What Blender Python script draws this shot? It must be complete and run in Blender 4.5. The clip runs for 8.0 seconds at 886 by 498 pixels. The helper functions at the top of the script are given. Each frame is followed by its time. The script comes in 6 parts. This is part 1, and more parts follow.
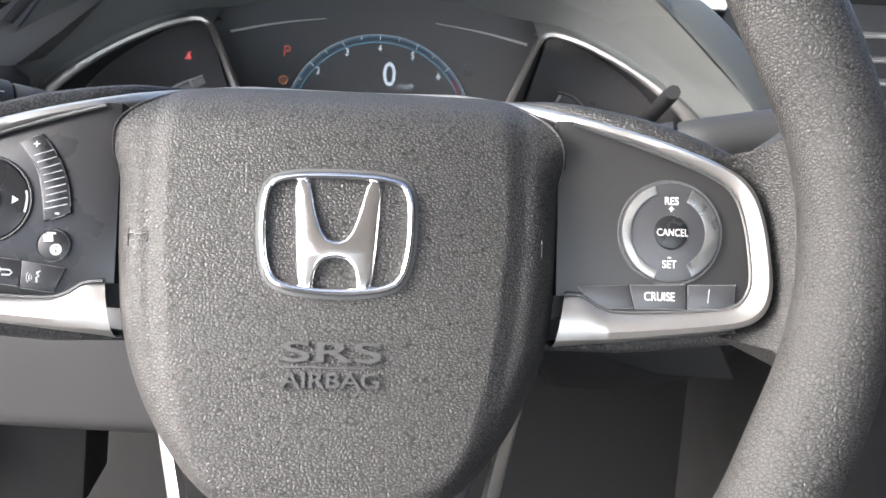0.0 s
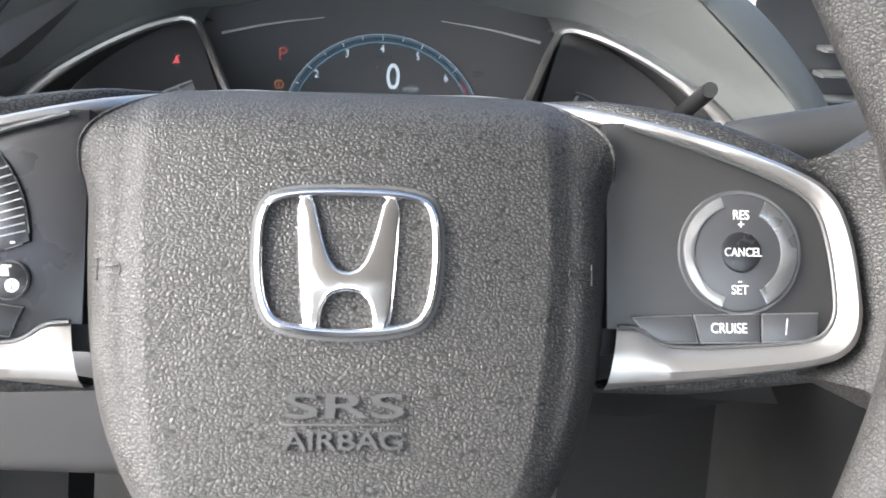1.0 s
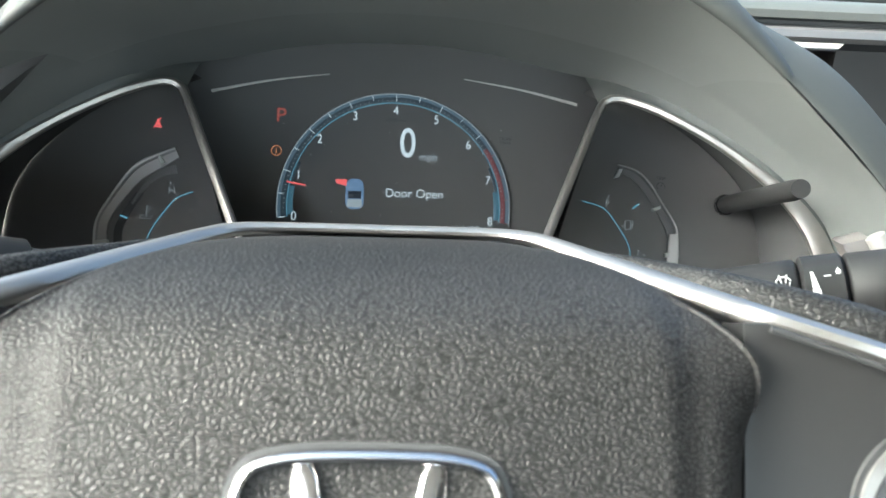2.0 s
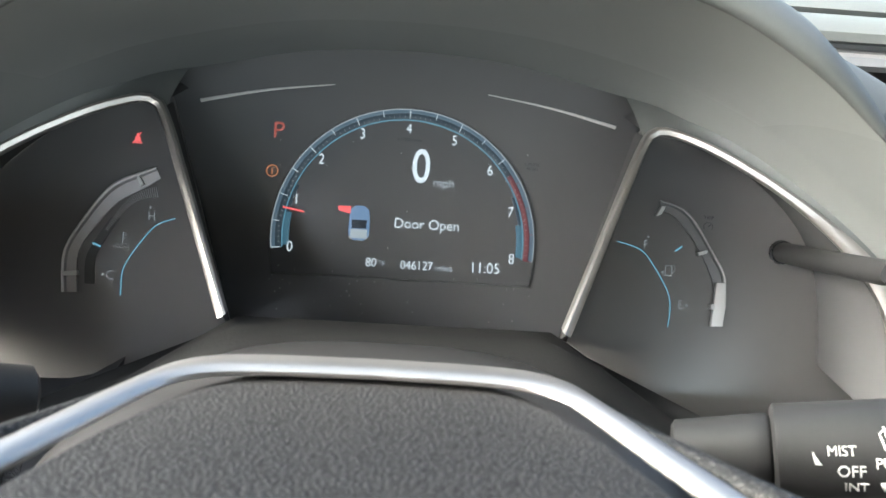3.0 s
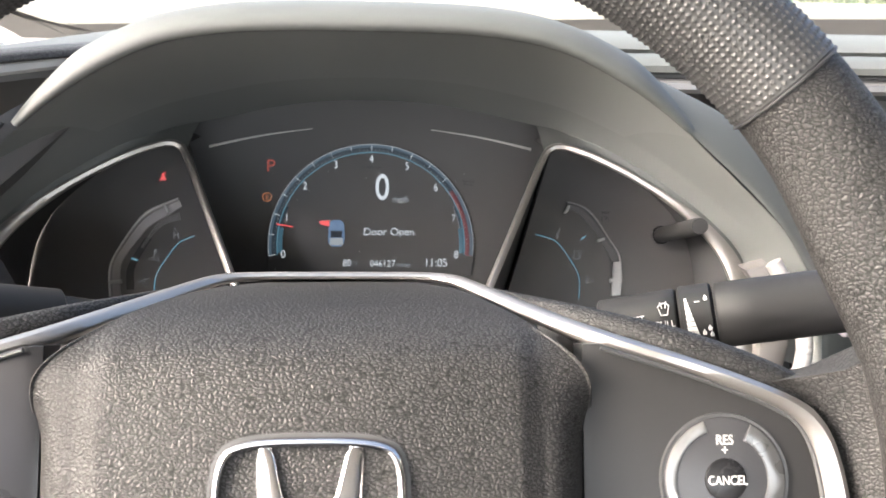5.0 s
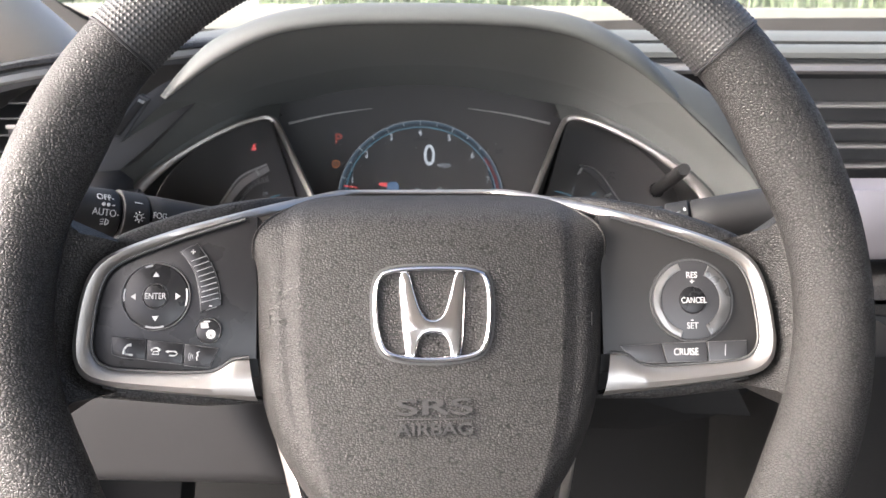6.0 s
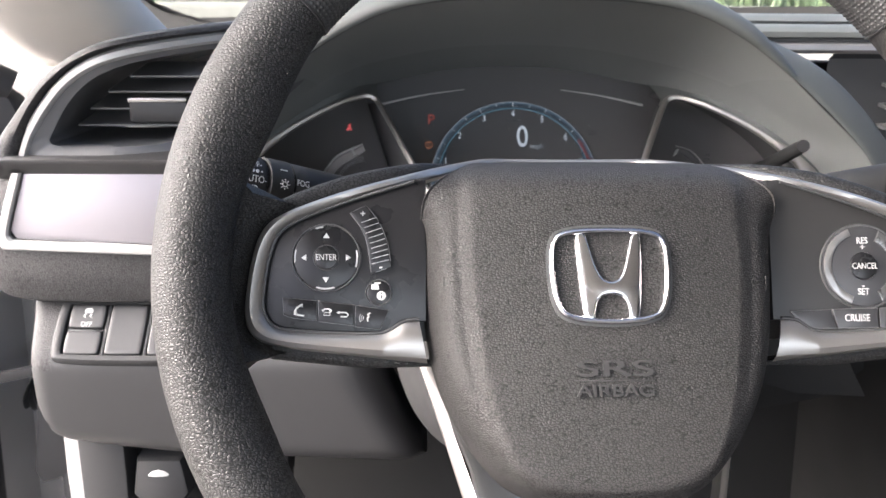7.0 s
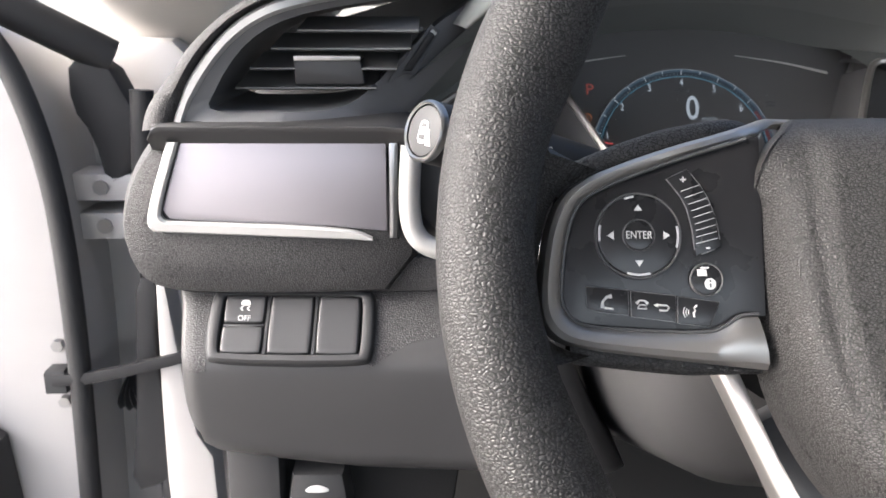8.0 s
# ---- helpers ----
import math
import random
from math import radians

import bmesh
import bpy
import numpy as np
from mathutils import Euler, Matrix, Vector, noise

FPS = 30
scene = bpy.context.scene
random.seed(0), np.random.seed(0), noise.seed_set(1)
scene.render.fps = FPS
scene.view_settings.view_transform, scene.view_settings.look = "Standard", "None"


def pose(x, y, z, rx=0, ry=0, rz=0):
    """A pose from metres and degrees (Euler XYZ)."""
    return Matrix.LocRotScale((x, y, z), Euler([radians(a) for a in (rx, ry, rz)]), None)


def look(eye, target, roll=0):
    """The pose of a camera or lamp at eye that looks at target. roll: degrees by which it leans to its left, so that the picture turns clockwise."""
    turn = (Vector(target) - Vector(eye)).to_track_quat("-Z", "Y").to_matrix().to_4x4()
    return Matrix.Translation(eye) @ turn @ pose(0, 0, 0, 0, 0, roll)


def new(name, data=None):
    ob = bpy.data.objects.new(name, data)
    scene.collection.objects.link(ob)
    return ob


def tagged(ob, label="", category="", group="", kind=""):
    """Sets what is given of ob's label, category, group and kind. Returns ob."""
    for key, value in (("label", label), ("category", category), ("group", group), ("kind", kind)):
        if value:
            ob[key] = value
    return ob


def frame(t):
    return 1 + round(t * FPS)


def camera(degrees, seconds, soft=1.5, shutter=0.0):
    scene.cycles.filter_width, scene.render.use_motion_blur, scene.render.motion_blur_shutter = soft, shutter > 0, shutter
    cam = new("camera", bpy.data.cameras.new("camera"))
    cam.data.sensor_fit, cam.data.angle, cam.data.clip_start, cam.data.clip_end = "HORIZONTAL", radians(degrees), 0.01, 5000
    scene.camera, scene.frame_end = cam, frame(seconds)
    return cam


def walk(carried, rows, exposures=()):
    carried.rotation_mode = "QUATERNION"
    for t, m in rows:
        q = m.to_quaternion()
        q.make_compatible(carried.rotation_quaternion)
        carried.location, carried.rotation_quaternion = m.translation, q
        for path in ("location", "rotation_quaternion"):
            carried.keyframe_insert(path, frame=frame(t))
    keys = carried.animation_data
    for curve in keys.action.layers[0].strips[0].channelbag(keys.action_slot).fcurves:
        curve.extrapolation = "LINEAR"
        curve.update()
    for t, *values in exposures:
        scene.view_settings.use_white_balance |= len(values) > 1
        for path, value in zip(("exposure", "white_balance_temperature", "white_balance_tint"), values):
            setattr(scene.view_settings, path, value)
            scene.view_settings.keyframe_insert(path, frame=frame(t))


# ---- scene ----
cam = camera(55.4, 8.0)
cam.data.dof.use_dof, cam.data.dof.focus_distance, cam.data.dof.aperture_fstop = True, 0.34, 28.0
PATH = [
    (0, 0.0198, 0.0076, 1.0975, 71.22, -2.81, -2.84),
    (0.5, 0.0126, 0.0321, 1.0902, 71.12, -4.93, -4.03),
    (1, 0.0133, 0.0522, 1.0888, 71.60, -1.99, -3.30),
    (1.5, 0.0153, 0.0832, 1.1025, 71.38, 2.50, -3.55),
    (2, 0.0052, 0.1418, 1.1101, 72.40, -2.60, -3.08),
    (2.2, 0.0071, 0.1566, 1.1097, 73.11, -2.99, -2.53),
    (3.3, 0.0080, 0.2185, 1.1370, 68.81, -4.51, -1.47),
    (3.5, 0.0030, 0.2180, 1.1130, 72.01, -4.49, -2.13),
    (4, 0.0079, 0.2155, 1.1282, 71.22, -3.72, -2.39),
    (4.5, 0.0181, 0.1602, 1.1426, 72.07, -2.05, -2.72),
    (5, 0.0243, 0.0774, 1.1390, 73.69, -1.05, -3.07),
    (5.2, 0.0231, 0.0369, 1.1371, 73.59, -0.80, -3.19),
    (6.3, -0.0280, -0.0699, 1.1318, 74.67, -0.28, -2.87),
    (6.5, -0.0398, -0.0713, 1.1308, 74.78, -0.37, -2.65),
    (7, -0.0753, -0.0592, 1.1163, 74.32, -0.45, -1.88),
    (7.5, -0.1234, -0.0328, 1.1070, 74.16, -0.19, -1.03),
    (8, -0.1805, 0.0138, 1.0899, 73.85, -0.17, -0.81),
]
EXPOSURE = [(0.0, 3.7, 5750, 6), (0.5, 3.75, 5700, 6), (1.0, 3.75, 5650, 4), (1.5, 3.75, 5600, -1), (2.0, 3.7, 5700, -5), (3.5, 4.2, 6000, 3), (4.0, 4.2, 6050, 5), (4.5, 4.2, 6050, 4), (5.1, 3.7, 6300, 8), (6.5, 3.4, 5950, 10), (7.3, 3.1, 5900, 8), (8.0, 3.0, 5850, 7)]
walk(cam, [(t, pose(x, y, z, rx, ry, rz)) for t, x, y, z, rx, ry, rz in PATH], exposures=EXPOSURE)

# ---- light ----
world = bpy.data.worlds.new("sky")
scene.world = world
world.use_nodes = True
wn = world.node_tree
sky = wn.nodes.new("ShaderNodeTexSky")
sky.sky_type, sky.sun_disc = "NISHITA", False
sky.sun_elevation, sky.sun_rotation = radians(32), radians(-101)
sky.air_density, sky.dust_density, sky.ozone_density = 0.35, 7.0, 0.0
wn.links.new(sky.outputs[0], wn.nodes["Background"].inputs[0])
wn.nodes["Background"].inputs[1].default_value = 0.15
sun = new("sun", bpy.data.lights.new("sun", "SUN"))
sun.data.energy, sun.data.angle, sun.data.color = 0.11, radians(30), (1.0, 0.95, 0.88)
sun.matrix_world = look((-4.0, -0.8, 2.6), (0, 0, 0))
# area lamp added at the unseen rear window to brighten hood and gauges
rear = new("rear_fill_light", bpy.data.lights.new("rear_fill_light", "AREA"))
rear.data.shape, rear.data.size, rear.data.size_y, rear.data.energy = "RECTANGLE", 1.28, 0.40, 1.3
rear.matrix_world = look((0.30, -1.29, 1.20), (0.30, 0.0, 1.19))


# ---- materials ----
def mat(name, base, rough=0.5, metal=0.0, grain=None, bump=0.2, vary=0.12, vary_scale=9.0, emit=0.0, spec=0.5, coat=0.0, stretch=(1, 1, 1)):
    """A surface with broad stains (vary) and a fine relief (grain: noise or cells, scale)."""
    m = bpy.data.materials.new(name)
    m.use_nodes = True
    nt = m.node_tree
    b = nt.nodes["Principled BSDF"]
    b.inputs["Base Color"].default_value = (*base, 1)
    b.inputs["Roughness"].default_value, b.inputs["Metallic"].default_value = rough, metal
    b.inputs["Specular IOR Level"].default_value, b.inputs["Coat Weight"].default_value = spec, coat
    if emit:
        b.inputs["Base Color"].default_value = (*[0.12 * c for c in base], 1)
        b.inputs["Emission Color"].default_value, b.inputs["Emission Strength"].default_value = (*base, 1), emit
        return m
    tc = nt.nodes.new("ShaderNodeTexCoord")
    mp = nt.nodes.new("ShaderNodeMapping")
    mp.inputs["Scale"].default_value = stretch
    nt.links.new(tc.outputs["Object"], mp.inputs[0])
    big = nt.nodes.new("ShaderNodeTexNoise")
    big.inputs["Scale"].default_value, big.inputs["Detail"].default_value = vary_scale, 6
    nt.links.new(tc.outputs["Object"], big.inputs["Vector"])
    ramp = nt.nodes.new("ShaderNodeMapRange")
    ramp.inputs["From Min"].default_value, ramp.inputs["From Max"].default_value = 0.3, 0.7
    ramp.inputs["To Min"].default_value, ramp.inputs["To Max"].default_value = 1 - vary, 1 + vary
    nt.links.new(big.outputs["Fac"], ramp.inputs["Value"])
    mul = nt.nodes.new("ShaderNodeVectorMath")
    mul.operation = "SCALE"
    mul.inputs[0].default_value = base
    nt.links.new(ramp.outputs[0], mul.inputs["Scale"])
    nt.links.new(mul.outputs[0], b.inputs["Base Color"])
    rr = nt.nodes.new("ShaderNodeMath")
    rr.operation = "MULTIPLY"
    rr.inputs[1].default_value = rough
    nt.links.new(ramp.outputs[0], rr.inputs[0])
    nt.links.new(rr.outputs[0], b.inputs["Roughness"])
    if grain:
        kind, scale, depth = grain
        bm = nt.nodes.new("ShaderNodeBump")
        bm.inputs["Strength"].default_value, bm.inputs["Distance"].default_value = bump, depth
        if kind == "cells":
            warp = nt.nodes.new("ShaderNodeTexNoise")
            warp.inputs["Scale"].default_value, warp.inputs["Detail"].default_value = scale * 0.7, 2
            nt.links.new(mp.outputs[0], warp.inputs["Vector"])
            add = nt.nodes.new("ShaderNodeMixRGB")
            add.blend_type, add.inputs[0].default_value = "LINEAR_LIGHT", 0.42 / scale
            nt.links.new(mp.outputs[0], add.inputs[1])
            nt.links.new(warp.outputs["Color"], add.inputs[2])
            v = nt.nodes.new("ShaderNodeTexVoronoi")
            v.feature = "DISTANCE_TO_EDGE"
            v.inputs["Scale"].default_value = scale
            nt.links.new(add.outputs[0], v.inputs["Vector"])
            e = nt.nodes.new("ShaderNodeMapRange")
            e.interpolation_type = "SMOOTHSTEP"
            e.inputs["From Max"].default_value = 0.40
            nt.links.new(v.outputs["Distance"], e.inputs["Value"])
            fine = nt.nodes.new("ShaderNodeTexNoise")
            fine.inputs["Scale"].default_value, fine.inputs["Detail"].default_value = scale * 3, 3
            nt.links.new(mp.outputs[0], fine.inputs["Vector"])
            mix = nt.nodes.new("ShaderNodeMath")
            mix.operation = "MULTIPLY_ADD"
            mix.inputs[1].default_value = 0.12
            nt.links.new(fine.outputs["Fac"], mix.inputs[0])
            nt.links.new(e.outputs[0], mix.inputs[2])
            nt.links.new(mix.outputs[0], bm.inputs["Height"])
            # shade in the cracks of the grain, put into colour and gloss
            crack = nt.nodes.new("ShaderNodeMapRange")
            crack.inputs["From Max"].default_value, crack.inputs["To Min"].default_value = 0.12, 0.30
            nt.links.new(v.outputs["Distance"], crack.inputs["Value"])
            crevice = nt.nodes.new("ShaderNodeVectorMath")
            crevice.operation = "SCALE"
            nt.links.new(mul.outputs[0], crevice.inputs[0])
            nt.links.new(crack.outputs[0], crevice.inputs["Scale"])
            nt.links.new(crevice.outputs[0], b.inputs["Base Color"])
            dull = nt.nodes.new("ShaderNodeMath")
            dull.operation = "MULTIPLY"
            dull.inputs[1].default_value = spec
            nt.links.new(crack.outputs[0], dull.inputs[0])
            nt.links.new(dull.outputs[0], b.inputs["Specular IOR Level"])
        else:
            v = nt.nodes.new("ShaderNodeTexNoise")
            v.inputs["Scale"].default_value, v.inputs["Detail"].default_value = scale, 4
            nt.links.new(mp.outputs[0], v.inputs["Vector"])
            nt.links.new(v.outputs["Fac"], bm.inputs["Height"])
        nt.links.new(bm.outputs[0], b.inputs["Normal"])
    return m


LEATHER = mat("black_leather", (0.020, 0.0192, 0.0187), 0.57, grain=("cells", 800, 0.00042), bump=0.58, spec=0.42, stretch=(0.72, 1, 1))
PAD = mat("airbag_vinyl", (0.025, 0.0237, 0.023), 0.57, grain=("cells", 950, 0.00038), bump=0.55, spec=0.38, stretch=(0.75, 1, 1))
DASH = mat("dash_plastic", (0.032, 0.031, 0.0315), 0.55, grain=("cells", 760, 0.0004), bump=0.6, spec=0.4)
SOFT = mat("smooth_plastic", (0.022, 0.0215, 0.022), 0.5, grain=("noise", 1800, 0.0002), bump=0.15, spec=0.4)
TOP = mat("dash_top_plastic", (0.06, 0.064, 0.062), 0.62, grain=("noise", 1400, 0.0003), bump=0.3, vary=0.06)
# hood lining lifted in its base to stand in for haze
HOODIN = mat("hazed_hood_lining", (0.15, 0.157, 0.155), 0.6, grain=("noise", 1500, 0.0002), bump=0.15, vary=0.06)
BUTTON = mat("matt_button", (0.022, 0.022, 0.023), 0.58, grain=("noise", 1500, 0.0002), bump=0.12, spec=0.3)
# near-black copy of the dark plastic: shade below the dash put into its base
UNDER = mat("shade_black", (0.008, 0.008, 0.008), 0.85, grain=("noise", 600, 0.0004), bump=0.3, spec=0.2)
STALK = mat("stalk_black", (0.016, 0.016, 0.0165), 0.55, grain=("noise", 1500, 0.0002), bump=0.12, spec=0.2)
RPLATE = mat("satin_switch_plate", (0.022, 0.0215, 0.0215), 0.45, grain=("noise", 2500, 0.0001), bump=0.08, vary=0.04, vary_scale=50, spec=0.3)
# lit copy of the smooth plastic: light missing at the vent put into its base
VENT = mat("vent_lit_plastic", (0.085, 0.085, 0.087), 0.5, grain=("noise", 1500, 0.0002), bump=0.15, vary=0.06)
BLACK = mat("dark_plastic", (0.04, 0.04, 0.041), 0.5, grain=("noise", 900, 0.0002), bump=0.15)
GLOSS = mat("piano_black", (0.011, 0.011, 0.012), 0.28, grain=("noise", 90, 0.0002), bump=0.04, vary=0.08, vary_scale=60, spec=0.25)
SWITCH = mat("switch_black", (0.028, 0.028, 0.03), 0.38, grain=("noise", 1500, 0.0002), bump=0.12, vary=0.07, vary_scale=60)
SATIN = mat("satin_chrome", (0.34, 0.325, 0.31), 0.42, 0.93, grain=("noise", 500, 0.0001), bump=0.05, vary=0.06)
CHROME = mat("mirror_chrome", (0.62, 0.605, 0.61), 0.16, 1.0, vary=0.05)
SILVERP = mat("silver_paint", (0.50, 0.49, 0.48), 0.4, 0.25, vary=0.05)
TRIMSILVER = mat("silver_trim_paint", (0.34, 0.335, 0.325), 0.45, 0.45, grain=("noise", 900, 0.0001), bump=0.05, vary=0.05)
DARKMETAL = mat("dark_chrome", (0.3, 0.3, 0.3), 0.3, 1.0, vary=0.08)
LILAC = mat("lilac_metal_trim", (0.235, 0.222, 0.243), 0.46, 0.7, grain=("noise", 2500, 0.0001), bump=0.06, vary=0.05)
RUBBER = mat("rubber_seal", (0.018, 0.018, 0.019), 0.65, grain=("noise", 400, 0.0003), bump=0.2, spec=0.3)
# white paint darkened in its base to hold back the light on it
PAINT = mat("greyed_white_paint", (0.37, 0.355, 0.34), 0.4, coat=0.2, vary=0.04)
BEIGE = mat("pillar_cloth", (0.42, 0.40, 0.37), 0.85, grain=("noise", 1500, 0.0003), bump=0.2, vary=0.05)
PRINT = mat("white_print", (0.42, 0.42, 0.41), 0.5, vary=0.08, vary_scale=200)
PRINTG = mat("grey_print", (0.32, 0.32, 0.32), 0.5, vary=0.08, vary_scale=200)
# fins and cluster face: dark bases lifted to stand in for haze
PIT = mat("hazed_fin_plastic", (0.085, 0.085, 0.087), 0.7, grain=("noise", 900, 0.0002), bump=0.1, spec=0.08)
FACE = mat("hazed_cluster_face", (0.085, 0.085, 0.087), 0.3, grain=("noise", 600, 0.0001), bump=0.05, vary=0.015, vary_scale=40)
CARPET = mat("carpet", (0.03, 0.03, 0.031), 0.95, grain=("noise", 700, 0.001), bump=0.6)
CONCRETE = mat("concrete", (0.26, 0.25, 0.225), 0.9, grain=("noise", 60, 0.004), bump=0.3)
LEAF = mat("hedge_leaf", (0.13, 0.17, 0.09), 0.6, vary=0.5, vary_scale=3)
W_GLOW = mat("display_white", (0.85, 0.9, 0.95), emit=0.048)
G_GLOW = mat("display_grey", (0.5, 0.53, 0.56), emit=0.045)
B_GLOW = mat("display_blue", (0.10, 0.22, 0.30), emit=0.035)
B_DEEP = mat("display_deep_blue", (0.13, 0.19, 0.25), emit=0.035)
B_LINE = mat("display_cyan", (0.2, 0.44, 0.58), emit=0.05)
R_GLOW = mat("display_red", (0.85, 0.12, 0.12), emit=0.075)
R_DIM = mat("display_dim_red", (0.35, 0.09, 0.10), emit=0.02)
O_GLOW = mat("display_orange", (0.6, 0.22, 0.1), emit=0.05)
# display glass lifted from black, haze put into its base
SCREEN = mat("display_hazed_black", (0.08, 0.081, 0.084), 0.3, vary=0.015, vary_scale=30)


# ---- shaping ----
def thing(name, m, label, category, group="", kind=""):
    ob = new(name)
    ob.empty_display_size = 0.02
    ob.matrix_world = m
    return tagged(ob, label, category, group, kind)


def part(name, bm, material, parent=None, label="", sharp=35, m=None):
    me = bpy.data.meshes.new(name)
    bmesh.ops.recalc_face_normals(bm, faces=bm.faces)
    bm.to_mesh(me)
    bm.free()
    me.materials.append(material)
    me.shade_smooth()
    me.set_sharp_from_angle(angle=radians(sharp))
    ob = new(name, me)
    if parent:
        ob.parent = parent
    if m:
        ob.matrix_local = m
    return tagged(ob, label)


def chaikin(pts, n=2, closed=True):
    pts = [Vector(p) for p in pts]
    for _ in range(n):
        out = [] if closed else [pts[0]]
        for i in range(len(pts) - (0 if closed else 1)):
            a, b = pts[i], pts[(i + 1) % len(pts)]
            out += [a * 0.75 + b * 0.25, a * 0.25 + b * 0.75]
        pts = out if closed else out + [pts[-1]]
    return pts


def resample(pts, n):
    pts = [Vector(p) for p in pts]
    d = [0.0]
    for a, b in zip(pts, pts[1:]):
        d.append(d[-1] + (b - a).length)
    out = []
    for k in range(n):
        s = d[-1] * k / (n - 1)
        i = min(max(j for j in range(len(d)) if d[j] <= s + 1e-12), len(pts) - 2)
        f = (s - d[i]) / max(d[i + 1] - d[i], 1e-9)
        out.append(pts[i].lerp(pts[i + 1], f))
    return out


def loft(rings, closed=False, caps=False, bm=None):
    """A skin over rings of equally many points; closed: each ring is a loop."""
    bm = bm or bmesh.new()
    vs = [[bm.verts.new(p) for p in r] for r in rings]
    n = len(rings[0])
    for a, b in zip(vs, vs[1:]):
        for i in range(n if closed else n - 1):
            j = (i + 1) % n
            bm.faces.new((a[i], a[j], b[j], b[i]))
    if caps:
        bm.faces.new(vs[0])
        bm.faces.new(vs[-1])
    return bm


def inset(pts, d):
    n, out = len(pts), []
    area = sum(pts[i][0] * pts[(i + 1) % n][1] - pts[(i + 1) % n][0] * pts[i][1] for i in range(n))
    s = 1 if area > 0 else -1
    for i in range(n):
        e1 = (Vector(pts[i][:2]) - Vector(pts[i - 1][:2])).normalized()
        e2 = (Vector(pts[(i + 1) % n][:2]) - Vector(pts[i][:2])).normalized()
        nn = Vector((-(e1.y + e2.y), e1.x + e2.x))
        nn = nn.normalized() if nn.length > 1e-6 else Vector((-e1.y, e1.x))
        k = min(1 / max(nn.dot(Vector((-e1.y, e1.x))), 0.4), 2)
        out.append(Vector(pts[i][:2]) + nn * d * s * k)
    return out


def plate(pts, z0, z1, b=0.0006, smooth=0, bm=None):
    """A flat piece with the outline pts, from z0 to z1, its upper edge rounded by b."""
    pts = chaikin([(p[0], p[1]) for p in pts], smooth) if smooth else [Vector((p[0], p[1])) for p in pts]
    up = 1 if z1 > z0 else -1
    rings = [[(p.x, p.y, z0) for p in pts]]
    for k in range(3):
        a = k * math.pi / 4
        q = inset(pts, b * (1 - math.cos(a)))
        rings.append([(p[0], p[1], z1 - up * b * (1 - math.sin(a))) for p in q])
    return loft(rings, True, True, bm)


def box(x0, x1, y0, y1, z0, z1, b=0.002, bm=None):
    bm2 = plate([(x0, y0), (x1, y0), (x1, y1), (x0, y1)], z0, z1, b)
    if bm is None:
        return bm2
    me = bpy.data.meshes.new("t")
    bm2.to_mesh(me)
    bm2.free()
    bm.from_mesh(me)
    bpy.data.meshes.remove(me)
    return bm


def circle(cx, cy, r, n=40, a0=0, a1=360):
    k = n if a1 - a0 == 360 else n + 1
    return [Vector((cx + r * math.cos(radians(a0 + (a1 - a0) * i / n)), cy + r * math.sin(radians(a0 + (a1 - a0) * i / n)))) for i in range(k)]


def arc_band(cx, cy, r0, r1, a0, a1, n=32):
    return circle(cx, cy, r1, n, a0, a1) + list(reversed(circle(cx, cy, r0, n, a0, a1)))


def tube(path, radius, n=12, squash=1.0, bm=None, caps=True):
    """A round bar along path; radius: one number or one for each point."""
    path = [Vector(p) for p in path]
    rings, up = [], Vector((0.13, 0.21, 1)).normalized()
    for i, p in enumerate(path):
        t = (path[min(i + 1, len(path) - 1)] - path[max(i - 1, 0)]).normalized()
        s = t.cross(up).normalized()
        w = s.cross(t)
        r = radius[i] if isinstance(radius, (list, tuple)) else radius
        rings.append([p + s * r * math.cos(2 * math.pi * k / n) + w * r * squash * math.sin(2 * math.pi * k / n) for k in range(n)])
    return loft(rings, True, caps, bm)


def band(a, b, lift, under, n=60, crown=0.3):
    """A rounded strip between two edge lines a and b: its crown lifted, its edges let down to under."""
    A, B = resample(a, n), resample(b, n)
    prof = [(0, under), (0, 0), (0.12, lift * 0.75), (0.35, lift), (0.65, lift * 0.8), (0.9, lift * 0.35), (1, 0), (1, under)]
    rows = []
    for p, q in zip(A, B):
        k = min(1.0, (q - p).length / 0.007)
        rows.append([p.lerp(q, f) + Vector((0, 0, z * k if z > 0 else z)) for f, z in prof])
    return loft(rows)


def lettering(body, size, material, parent, x, y, z, label="", sx=1.0, align="CENTER", rot=0.0, thick=0.0001, bold=0.0, m=None, width=0.0):
    """Raised print in the built-in font, lying in the parent's own plane."""
    cu = bpy.data.curves.new("print", "FONT")
    cu.body, cu.size, cu.align_x, cu.align_y, cu.extrude, cu.offset = body, size, align, "CENTER", thick, bold
    tmp = new("print_tmp", cu)
    me = bpy.data.meshes.new_from_object(tmp.evaluated_get(bpy.context.evaluated_depsgraph_get()))
    bpy.data.objects.remove(tmp)
    me.materials.clear()
    me.materials.append(material)
    if width:
        xs = [v.co.x for v in me.vertices]
        sx = width / (max(xs) - min(xs))
    ob = new("lettering", me)
    ob.parent = parent
    ob.matrix_local = (m or Matrix.Identity(4)) @ pose(x, y, z, 0, 0, rot) @ Matrix.Diagonal((sx, 1, 1, 1))
    return tagged(ob, label)


def decal(name, polys, z0, z1, material, parent, label="", m=None):
    bm = bmesh.new()
    for p in polys:
        plate(p, z0, z1, 0.00004, 0, bm)
    return part(name, bm, material, parent, label, 60, m)


